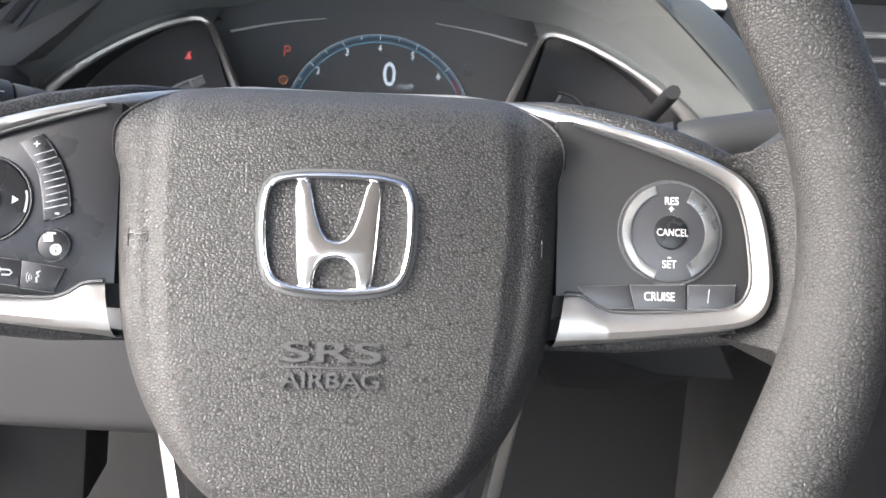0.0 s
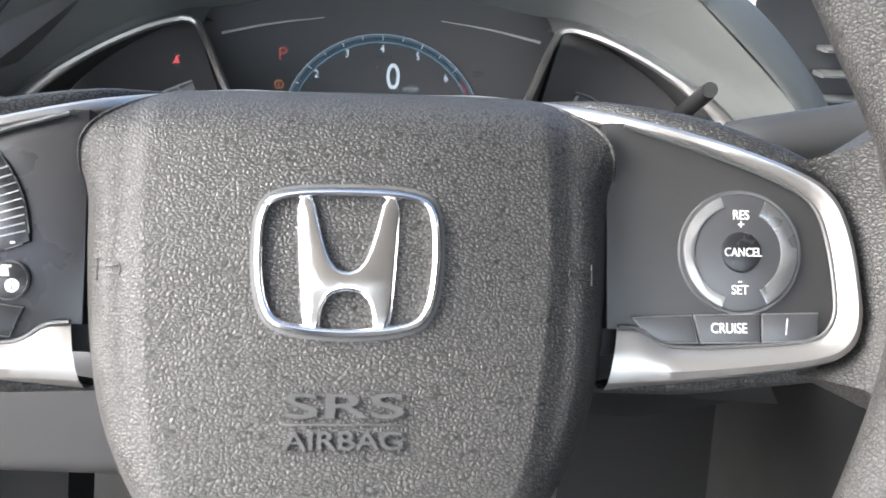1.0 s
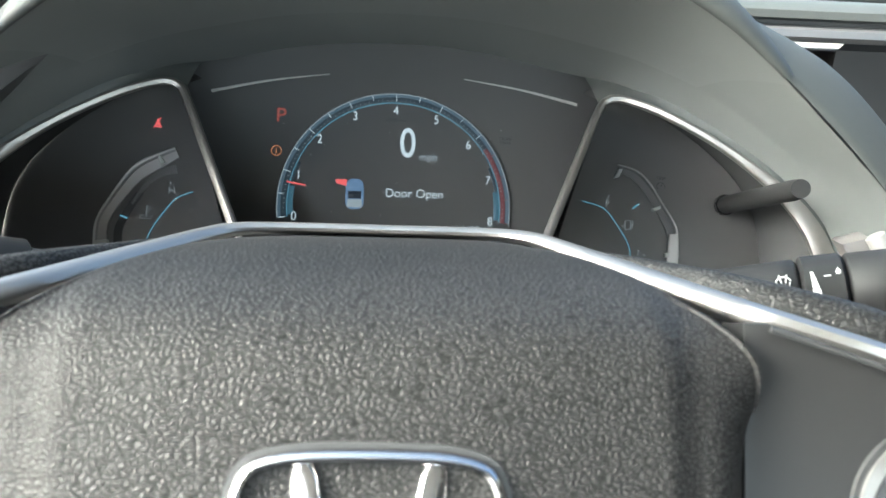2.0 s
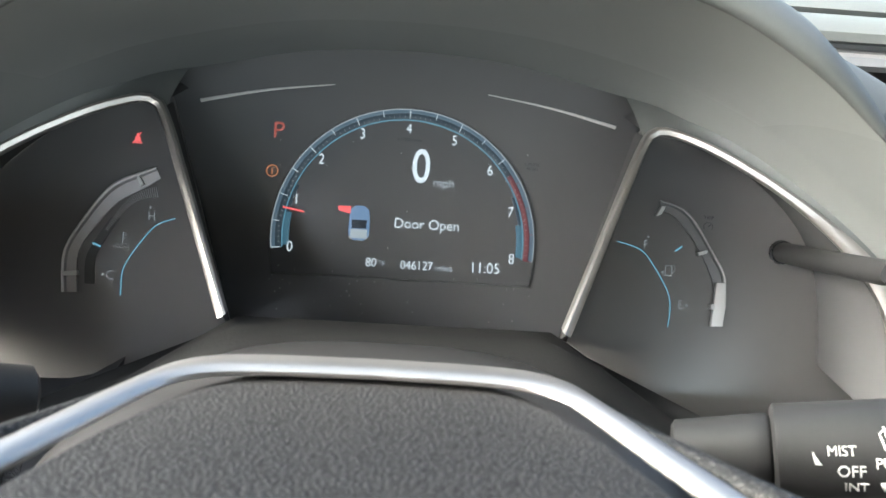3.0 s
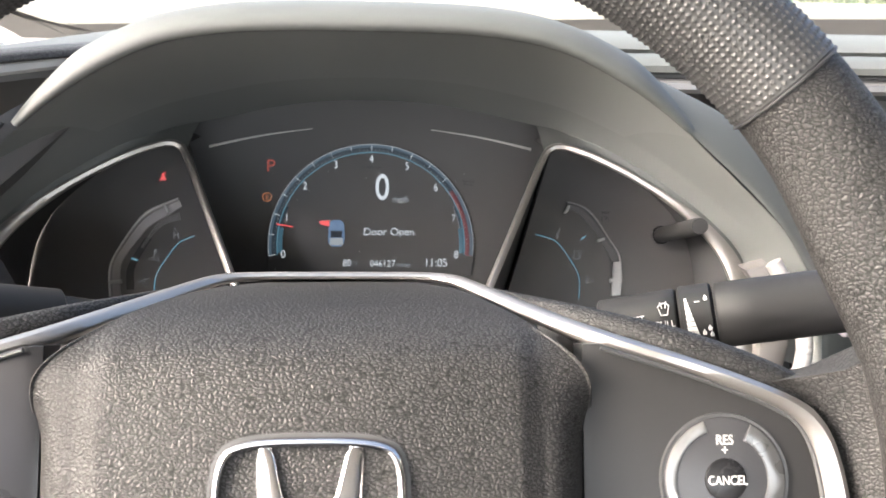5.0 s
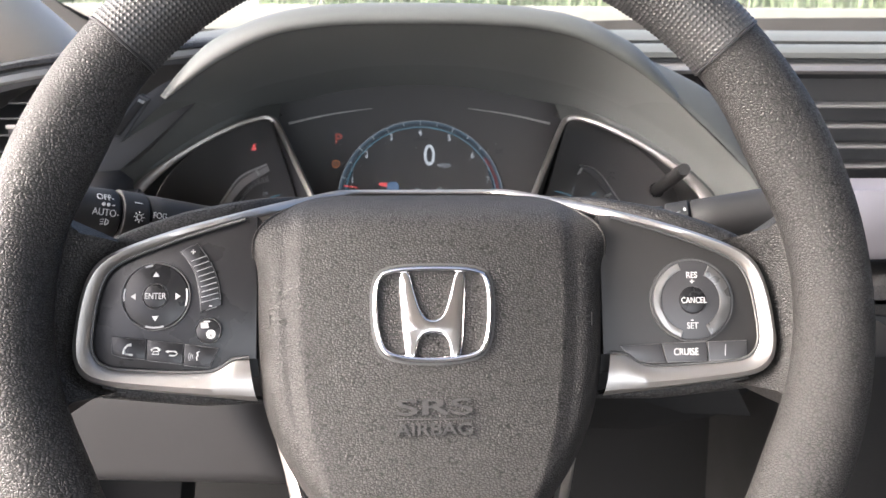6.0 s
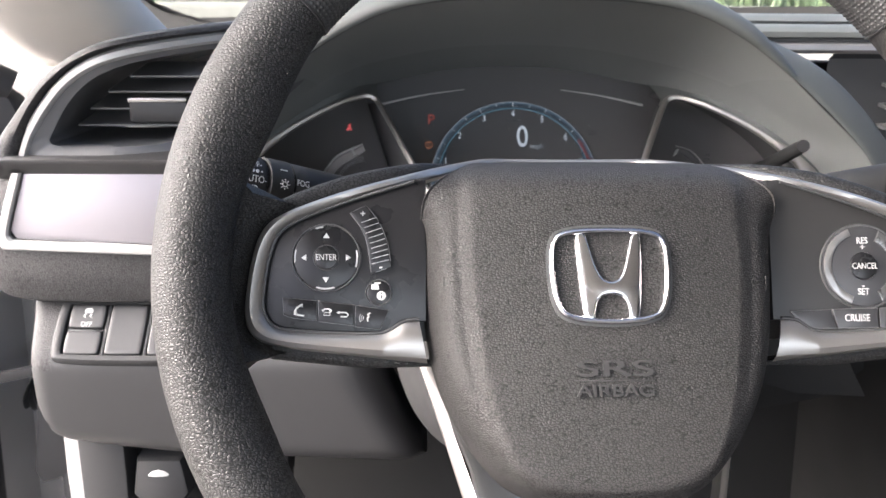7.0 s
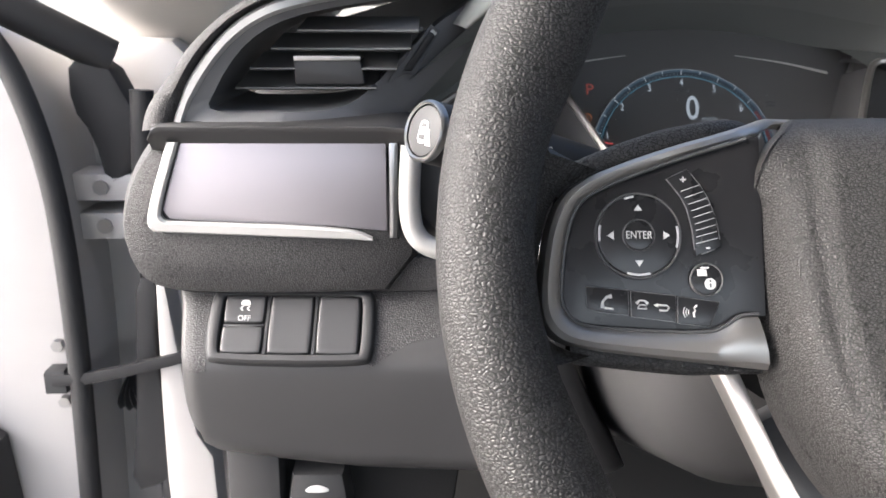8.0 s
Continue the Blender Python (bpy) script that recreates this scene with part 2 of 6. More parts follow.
# ---- the steering wheel; its plane leans 22 degrees ----
def steering_wheel():
    w = thing("steering_wheel", pose(0.003, 0.2805, 1.0155, 68), "black leather steering wheel with satin chrome bezels and buttons, set straight", "steering wheel")
    R, V0, W0 = 0.1668, -0.004, 0.016

    def ring(a, swell=1.0, extra=0.0, n=28, ripple=None):
        c, s = math.cos(radians(a)), math.sin(radians(a))
        # thumb rests swell inward above the spokes, and the grip melts into them
        x = abs((a % 360) - 180) if 90 < a % 360 < 270 else min(a % 360, 360 - a % 360)
        up = s > 0
        thumb = 0.0045 * math.exp(-((x - 24) / 11) ** 2) if up else 0.004 * math.exp(-((x - 24) / 12) ** 2)
        out = []
        for k in range(n):
            f = 2 * math.pi * k / n
            ru, rw = 0.0152, 0.0165
            du = math.cos(f)
            r = ru + (thumb * max(0, -du) ** 1.5)
            r += extra
            if ripple:
                r += ripple(a, k, n)
                rw2 = rw + extra + ripple(a, k, n)
            else:
                rw2 = rw + extra
            rad = R + r * du
            out.append((rad * c, V0 + rad * s, W0 + rw2 * math.sin(f)))
        return out

    CAP = 40.5
    part("rim_grip", loft([ring(a) for a in np.linspace(180 - CAP, 360 + CAP, 150)], True), LEATHER, w, "pebbled black leather grip")

    def diamonds(a, k, n):
        u = (a - CAP) / (180 - 2 * CAP) * 138
        v = k / n * 49
        return 0.00042 * max(0.0, math.cos(math.pi * (u + v)) * math.cos(math.pi * (u - v))) ** 1.3

    part("rim_top", loft([ring(a, 1, 0.0004, 294, diamonds) for a in np.linspace(CAP + 0.25, 180 - CAP - 0.25, 1104)], True), LEATHER_TOP, w, "upper rim with small raised diamonds")
    for sgn in (1, -1):
        a = CAP if sgn > 0 else 180 - CAP
        part("rim_seam", loft([ring(a - 0.35, 1, -0.0016), ring(a - 0.12, 1, 0.0009), ring(a + 0.12, 1, 0.0009), ring(a + 0.35, 1, -0.0016)], True), SOFT, w)

    for sgn in (1, -1):
        def f(pts):
            return [(sgn * u, v) for u, v in pts]
        # leather skin that flows from the bezel's outer line into the rim
        near = resample(chaikin([(0.1284, 0.0242, -0.0025), (0.1349, 0.0213, -0.0015), (0.1433, 0.0145, -0.0010), (0.1474, 0.0012, -0.0010), (0.1492, -0.0130, -0.0010), (0.1499, -0.0230, -0.0010), (0.1467, -0.0322, -0.0012), (0.1377, -0.0366, -0.0020), (0.1312, -0.0378, -0.0030)], 2, False), 60)
        rows = []
        for k, p in enumerate(near):
            a = radians(16.5 - 35 * k / 59)
            q = Vector(((R - 0.004) * math.cos(a), V0 + (R - 0.004) * math.sin(a), W0 + 0.0155))
            q2 = Vector(((R - 0.004) * math.cos(a), V0 + (R - 0.004) * math.sin(a), W0 - 0.014))
            e = abs(k / 59 - 0.5) * 2
            # the ends curl in, so that spoke and rim meet in a hollow curve
            c = p.lerp(q, 0.45) + Vector((0.004 * e ** 4, -0.0045 * e ** 4 * (1 if k < 30 else -1), -0.006))
            c2 = p.lerp(q, 0.8) + Vector((0.002 * e ** 4, -0.0035 * e ** 4 * (1 if k < 30 else -1), -0.0015))
            f_ = lambda v: (sgn * v.x, v.y, v.z)
            rows.append([f_(v) for v in (p + Vector((0, 0, -0.026)), p + Vector((0, 0, -0.003)), p, p.lerp(c, 0.5) + Vector((0, 0, 0.0006)), c, c2, q, q2, c2 + Vector((0, 0, -0.022)), c + Vector((0, 0, -0.022)), p + Vector((0, 0, -0.026)))])
        part("spoke", loft(rows, False, True), LEATHER, w, "stitched leather spoke", 60)
        part("spoke_core", plate(f([(0.03, 0.020), (0.078, 0.030), (0.104, 0.024), (0.132, 0.014), (0.142, -0.002), (0.143, -0.022), (0.136, -0.030), (0.03, -0.036)]), -0.030, -0.013, 0.001), BLACK, w)
        for line in ([(0.080, -0.0428), (0.108, -0.0405), (0.138, -0.0375)],):
            bm = bmesh.new()
            pts = resample(line, 26)
            for p, q in zip(pts[::2], pts[1::2]):
                tube([(sgn * p.x, p.y, -0.0078), (sgn * (p.x + q.x) / 2, p.y / 2 + q.y / 2, -0.0064), (sgn * q.x, q.y, -0.0078)], 0.0003, 5, 1, bm)
            tagged(part("stitching", bm, BLACK, w), kind="stuff")
        # satin bezel round the switches
        outer = [(sgn * u, v, h) for u, v, h in [(0.0, 0.0612, -0.082), (0.030, 0.0611, -0.0805), (0.0425, 0.0600, -0.0745), (0.0490, 0.0568, -0.063), (0.0580, 0.0515, -0.046), (0.0680, 0.0458, -0.028), (0.080, 0.0396, -0.011), (0.1085, 0.0304, -0.002), (0.1340, 0.0205, 0), (0.1423, 0.0140, 0), (0.1464, 0.0012, 0), (0.1482, -0.0130, 0), (0.1489, -0.0225, 0), (0.1460, -0.0310, 0), (0.1377, -0.0352, 0), (0.108, -0.0388, 0), (0.073, -0.0426, -0.003)]]
        inner3 = [(sgn * u, v, h) for u, v, h in [(0.0, 0.0580, -0.0770), (0.030, 0.0578, -0.0755), (0.0405, 0.0566, -0.069), (0.0465, 0.0530, -0.057), (0.0555, 0.0472, -0.039), (0.0650, 0.0412, -0.021), (0.0785, 0.0340, -0.006), (0.1040, 0.0264, -0.001), (0.1293, 0.0168, 0), (0.1360, 0.0110, 0), (0.1394, 0.0000, 0), (0.1409, -0.0130, 0), (0.1412, -0.0205, 0), (0.1375, -0.0268, 0), (0.1293, -0.0288, 0), (0.0945, -0.0305, 0), (0.0880, -0.0287, 0), (0.0830, -0.0245, 0), (0.0765, -0.0243, -0.001)]]
        inner = [(u, v) for u, v, h in inner3[6:]]
        part("bezel", band(chaikin(outer, 2, False), chaikin(inner3, 2, False), 0.0042, -0.008, 150), SATIN, w, "satin chrome bezel")
        # leather edge of the spoke, behind the bezel's upper line
        back_ = resample(chaikin([(u, v - 0.003 + 0.0052 * min(1, j / 4), h - 0.0085) for j, (u, v, h) in enumerate(outer[2:10])], 2, False), 50)
        low_ = resample([(sgn * 0.068, -0.0430, -0.013), (sgn * 0.108, -0.0398, -0.010), (sgn * 0.138, -0.0366, -0.008)], 30)
        part("spoke_edge", tube(low_, [0.0012 + 0.0028 * min(1, k / 12) for k in range(30)], 12), LEATHER, w, "leather lower edge of the spoke")
        part("spoke_edge", tube(back_, [0.0008 + 0.0050 * min(1, k / 34) ** 1.3 for k in range(50)], 12), LEATHER, w, "stitched leather upper edge of the spoke")
        # thin dark gap line between bezel and switch plate
        part("bezel_gap", tube([(p.x, p.y, 0.0004) for p in resample(chaikin(inner, 2, False), 70)], 0.0007, 6), BLACK, w)
        base = f([(0.0735, 0.0352), (0.0785, 0.0352), (0.1045, 0.0272), (0.1298, 0.0175), (0.1368, 0.0115), (0.1400, 0.0002), (0.1416, -0.0128), (0.1419, -0.0210), (0.1379, -0.0275), (0.1293, -0.0295), (0.0940, -0.0312), (0.0870, -0.0290), (0.0830, -0.0250), (0.0735, -0.0250)])
        plate_ = part("switch_plate", plate(base, -0.012, -0.0008, 0.0005), GLOSS if sgn < 0 else RPLATE, w, "piano black switch plate" if sgn < 0 else "matt black switch plate")
        (left_switches if sgn < 0 else right_switches)(plate_)
        # chrome strip down the lower spoke
        a_ = resample([(sgn * 0.0770, -0.0430, -0.044), (sgn * 0.0660, -0.075, -0.032), (sgn * 0.0580, -0.100, -0.021), (sgn * 0.0500, -0.124, -0.012), (sgn * 0.0480, -0.152, 0.004)], 40)
        b_ = resample([(sgn * 0.0700, -0.0430, -0.040), (sgn * 0.0605, -0.075, -0.027), (sgn * 0.0520, -0.100, -0.014), (sgn * 0.0435, -0.124, -0.005), (sgn * 0.0420, -0.152, 0.010)], 40)
        part("lower_strip", band(a_, b_, 0.0012, -0.010, 40), SATIN, w, "satin chrome strip of the lower spoke")
    part("lower_spoke", plate([(-0.070, -0.05), (0.070, -0.05), (0.046, -0.11), (0.046, -0.155), (-0.046, -0.155), (-0.046, -0.11)], -0.060, -0.045, 0.004, 1), BLACK, w)
    airbag_cover(w)
    part("column_boss", tube([(0, -0.015, -0.03), (0, -0.015, -0.085)], 0.055, 32), BLACK, w)
    return w


def cover_height(u, v, s):
    """How far the airbag cover stands out, s running from its middle (0) to its edge (1)."""
    body = 0.0165 - 0.00012 * (v * 1000) - 0.9 * u * u
    roll = max(0.0, (s - 0.80) / 0.20) ** 2.6
    high = max(0.0, min(1.0, (v - 0.006) / 0.026))
    high = high * high * (3 - 2 * high)
    h = body - (body + 0.006) * roll * (1 - high)
    # the upper shoulder rolls back to the bezel behind it
    return h - 0.090 * max(0.0, (v - 0.017) / 0.0405) ** 3.4


def airbag_cover(w):
    half = [(0, 0.0580), (0.017, 0.0576), (0.032, 0.0562), (0.044, 0.0525), (0.0535, 0.0460), (0.0620, 0.0395), (0.0700, 0.0330), (0.0748, 0.0262), (0.0760, 0.0180), (0.0758, 0.0000), (0.0748, -0.0180), (0.0728, -0.0380), (0.0680, -0.0560), (0.0590, -0.0740), (0.0480, -0.0890), (0.0380, -0.0970), (0.0250, -0.1015), (0, -0.1030)]
    loop = half + [(-u, v) for u, v in reversed(half[1:-1])]
    loop = chaikin(loop, 2)
    cx, cy = 0.0, -0.026
    rings = []
    for s in list(np.linspace(0.04, 0.62, 16)) + list(np.linspace(0.64, 0.98, 30)) + [0.985, 0.99, 0.996, 1.0]:
        r = []
        for p in loop:
            u, v = cx + (p.x - cx) * s, cy + (p.y - cy) * s
            h = cover_height(u, v, s)
            # two soft creases run down either side, and the flanks outside them fall away
            line = 0.0575 + 0.10 * min(0.0, v + 0.005) - 3.2 * min(0.0, v + 0.03) ** 2
            d = abs(u) - line
            h -= 0.0022 * max(0.0, min(1.0, (d + 0.003) / 0.006)) * (1 if s < 0.995 else 0.6)
            r.append((u, v, h))
        rings.append(r)
    rings.append([(p[0], p[1], p[2] - 0.010) for p in rings[-1]])
    bm = loft(rings, True)
    bm.faces.new([bm.verts[i] for i in range(0)] or [v for v in list(bm.verts)[: len(loop)]])
    cover = part("airbag_cover", bm, PAD, w, "grained black airbag cover", 50)
    top = lambda u, v: 0.0165 - 0.00012 * (v * 1000) - 0.9 * u * u

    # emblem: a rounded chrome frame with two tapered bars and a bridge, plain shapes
    frame_ = chaikin([(-0.0240, 0.0080), (-0.0170, 0.0118), (0, 0.0124), (0.0175, 0.0118), (0.0240, 0.0078), (0.0248, -0.0080), (0.0225, -0.0215), (0.0165, -0.0260), (0, -0.0275), (-0.0165, -0.0260), (-0.0225, -0.0215), (-0.0248, -0.0080)], 2)
    rows = []
    for d, h in ((0.0000, -0.001), (0.0000, 0.0012), (0.0005, 0.0020), (0.0014, 0.0024), (0.0021, 0.0020), (0.0026, 0.0010), (0.0026, -0.001)):
        rows.append([(p.x, p.y, top(p.x, p.y) + h) for p in inset(frame_, d)])
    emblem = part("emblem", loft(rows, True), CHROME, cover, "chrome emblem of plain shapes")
    # black rim stands in for the emblem's contact shadow on the cover
    shadow = [[(p.x, p.y, top(p.x, p.y) + h) for p in inset(frame_, d)] for d, h in ((-0.0011, -0.002), (-0.0010, 0.00035), (0.0, 0.00035))]
    part("emblem_shadow", loft(shadow, True), BLACK, cover)
    bars = [(-0.0144, 0.0114), (-0.0095, 0.0114), (-0.0062, -0.0028), (-0.0035, -0.0086), (0.0, -0.0100), (0.0035, -0.0086), (0.0062, -0.0028), (0.0095, 0.0114), (0.0144, 0.0114), (0.0133, -0.0075), (0.0117, -0.0261), (0.0070, -0.0261), (0.0062, -0.0200), (0.0045, -0.0163), (0.0, -0.0152), (-0.0045, -0.0163), (-0.0062, -0.0200), (-0.0070, -0.0261), (-0.0117, -0.0261), (-0.0133, -0.0075)]
    bars = chaikin(bars, 1)
    rows = [[(p[0], p[1], top(0.01, p[1]) + h + 0.0012 - 12.0 * p[0] * p[0]) for p in inset(bars, d)] for d, h in ((0, -0.002), (0, 0.0003), (0.0003, 0.0010), (0.0008, 0.0015), (0.0014, 0.0018))]
    bm = loft(rows, True)
    bmesh.ops.triangulate(bm, faces=[bm.faces.new(list(bm.verts)[-len(bars):])])
    part("emblem_insert", bm, CHROME, cover, "polished chrome bars inside the emblem frame", 65)

    # moulded writing and horn marks
    for body, size, y, sx in (("SRS", 0.0088, -0.0446, 0.0300), ("AIRBAG", 0.0064, -0.0530, 0.0302)):
        lettering(body, size, EMBOSS, cover, 0, 0, 0, "moulded airbag lettering", thick=0.00055, bold=0.00010, width=sx, m=pose(0, y, top(0, y) + 0.0004, -6.84))
    bm = bmesh.new()
    plate([(-0.0152, -0.0492), (0.0152, -0.0492), (0.0152, -0.0486), (-0.0152, -0.0486)], top(0, -0.049) - 0.001, top(0, -0.049) + 0.0003, 0.0001, 0, bm)
    part("moulded_line", bm, EMBOSS, cover)
    for sgn in (1, -1):
        bm = bmesh.new()
        x = sgn * 0.0630
        rise = lambda u: cover_height(u, -0.01, abs(u) / 0.0756) - 0.0019
        mark = lambda pts, r: tube([(x + sgn * a, b, rise(x + sgn * a)) for a, b in pts], r, 6, 1, bm)
        mark([(0.0035, -0.0072), (0.0035, -0.0128)], 0.0003)
        mark([(0.0035, -0.0087), (-0.001, -0.0092), (-0.0030, -0.0086), (-0.0034, -0.0100), (-0.0030, -0.0114), (-0.001, -0.0108), (0.0035, -0.0113)], 0.00025)
        part("horn_mark", bm, EMBOSS, cover)


def left_switches(p):
    cx, cy = -0.1152, 0.0016
    pad = part("direction_pad", plate(circle(cx, cy, 0.0136, 56), -0.002, 0.0006, 0.0008), GLOSS, p)
    part("pad_groove", loft([[(*q, z) for q in circle(cx, cy, r, 56)] for r, z in ((0.0136, 0.0), (0.0139, 0.0003), (0.0143, 0.0003), (0.0146, -0.001))], True), BLACK, p)
    ent = part("enter_button", plate(circle(cx, cy, 0.0050, 40), 0.0, 0.0011, 0.0006), GLOSS, p)
    part("button_ring", loft([[(*q, z) for q in circle(cx, cy, r, 40)] for r, z in ((0.0050, 0.0005), (0.0052, 0.0011), (0.0055, 0.0007))], True), DARKMETAL2, p)
    lettering("ENTER", 0.0036, PRINT, p, cx, cy, 0.0012, sx=0.82, bold=0.0)
    for a in (0, 90, 180, 270):
        c, s = math.cos(radians(a)), math.sin(radians(a))
        tri = [(0.0104, 0), (0.0082, 0.0014), (0.0082, -0.0014)]
        decal("arrow_mark", [[(cx + c * u - s * v, cy + s * u + c * v) for u, v in tri]], 0.0004, 0.0007, PRINT, p)
    # worn bright patches at the ring's edge
    for a0, a1 in ((-18, 14), (252, 286), (165, 188), (96, 110)):
        decal("worn_edge", [arc_band(cx, cy, 0.0126, 0.0134, a0, a1, 10)], 0.0004, 0.0007, PRINTG, p)
    vol = [(-0.1055, 0.0205), (-0.0985, 0.0238), (-0.0930, 0.0165), (-0.0895, 0.0080), (-0.0880, -0.0022), (-0.0966, -0.0053), (-0.0974, 0.0040), (-0.0996, 0.0128)]
    bar = part("volume_bar", plate(vol, -0.002, 0.0006, 0.0005), GLOSS, p)
    part("volume_rim", tube([(*q, 0.0003) for q in chaikin(vol, 1) + [Vector(vol[0])]], 0.0002, 5), DARKMETAL2, p)
    ribs = []
    for k in range(9):
        f = k / 8
        a = Vector((-0.1008, 0.0164)).lerp(Vector((-0.0963, -0.0010)), f) + Vector((0.0016 * math.sin(math.pi * f), 0))
        b = Vector((-0.0945, 0.0186)).lerp(Vector((-0.0892, 0.0008)), f) + Vector((0.0012 * math.sin(math.pi * f), 0))
        ribs.append([a, b, b + Vector((0.00006, -0.00025)), a + Vector((0.00006, -0.00025))])
    decal("volume_rib", ribs, 0.0004, 0.0009, PRINTG, p)
    lettering("+", 0.0042, PRINT, p, -0.1000, 0.0200, 0.0007, bold=0.00003)
    lettering("-", 0.0050, PRINT, p, -0.0924, -0.0022, 0.0007, bold=0.00003)
    info = part("info_button", plate(circle(-0.0932, -0.0130, 0.0052, 36), -0.002, 0.0007, 0.0008), GLOSS, p)
    part("info_ring", loft([[(*q, z) for q in circle(-0.0932, -0.0130, r, 40)] for r, z in ((0.0050, 0.0004), (0.0053, 0.0009), (0.0056, 0.0)) ], True), DARKMETAL2, p)
    decal("info_mark", [circle(-0.0921, -0.0144, 0.0019, 20), [(-0.0964, -0.0096), (-0.0934, -0.0096), (-0.0930, -0.0118), (-0.0962, -0.0118)], [(-0.0952, -0.0088), (-0.0925, -0.0088), (-0.0924, -0.0094), (-0.0952, -0.0094)]], 0.0005, 0.0009, PRINT, p)
    decal("info_letter", [[(-0.0924, -0.0142), (-0.0918, -0.0142), (-0.0918, -0.0156), (-0.0924, -0.0156)], circle(-0.0921, -0.0134, 0.0004, 8)], 0.0008, 0.00095, BLACK, p)
    for outline in ([(-0.1330, -0.0150), (-0.1190, -0.0164), (-0.1190, -0.0246), (-0.1285, -0.0236), (-0.1326, -0.0222)], [(-0.1182, -0.0166), (-0.1034, -0.0182), (-0.1036, -0.0268), (-0.1182, -0.0250)], [(-0.1028, -0.0184), (-0.0890, -0.0204), (-0.0926, -0.0284), (-0.1030, -0.0272)]):
        part("menu_button", plate(outline, -0.002, 0.0005, 0.0005), GLOSS, p)
        part("button_edge", tube([(*q, 0.0002) for q in [Vector(o) for o in outline] + [Vector(outline[0])]], 0.00016, 5), DARKMETAL2, p)
    # telephone, hang-up and return arrow, talking head
    bm = bmesh.new()
    tube([(-0.1276, -0.0222, 0.0006), (-0.1276, -0.0202, 0.0006), (-0.1262, -0.0186, 0.0006), (-0.1246, -0.0184, 0.0006)], [0.0008, 0.00045, 0.00045, 0.0008], 8, 1, bm)
    tube([(-0.1272, -0.0221, 0.0006), (-0.1240, -0.0226, 0.0006)], 0.0004, 6, 1, bm)
    part("phone_mark", bm, PRINT, p)
    bm = bmesh.new()
    tube([(-0.1165, -0.0208, 0.0006), (-0.1155, -0.0198, 0.0006), (-0.1138, -0.0198, 0.0006), (-0.1128, -0.0209, 0.0006)], [0.0006, 0.0003, 0.0003, 0.0006], 8, 1, bm)
    tube([(-0.1160, -0.0224, 0.0006), (-0.1132, -0.0225, 0.0006), (-0.1137, -0.0212, 0.0006), (-0.1155, -0.0212, 0.0006), (-0.1160, -0.0224, 0.0006)], 0.0002, 6, 1, bm)
    tube([(-0.1098, -0.0212, 0.0006), (-0.1066, -0.0214, 0.0006), (-0.1058, -0.0222, 0.0006), (-0.1066, -0.0231, 0.0006), (-0.1090, -0.0230, 0.0006)], 0.0003, 6, 1, bm)
    plate([(-0.1094, -0.0206), (-0.1108, -0.0213), (-0.1094, -0.0220)], 0.0003, 0.0007, 0.00004, 0, bm)
    part("return_mark", bm, PRINT, p)
    bm = bmesh.new()
    tube([(-0.0966, -0.0214, 0.0006), (-0.0977, -0.0222, 0.0006), (-0.0972, -0.0232, 0.0006), (-0.0979, -0.0238, 0.0006), (-0.0976, -0.0252, 0.0006)], 0.00032, 6, 1, bm)
    for r in (0.0010, 0.0018, 0.0026):
        tube([(-0.0986 + r * math.cos(radians(a)), -0.0236 + r * math.sin(radians(a)), 0.0006) for a in (140, 160, 180, 200, 220)], 0.00014, 5, 1, bm)
    part("voice_mark", bm, PRINT, p)


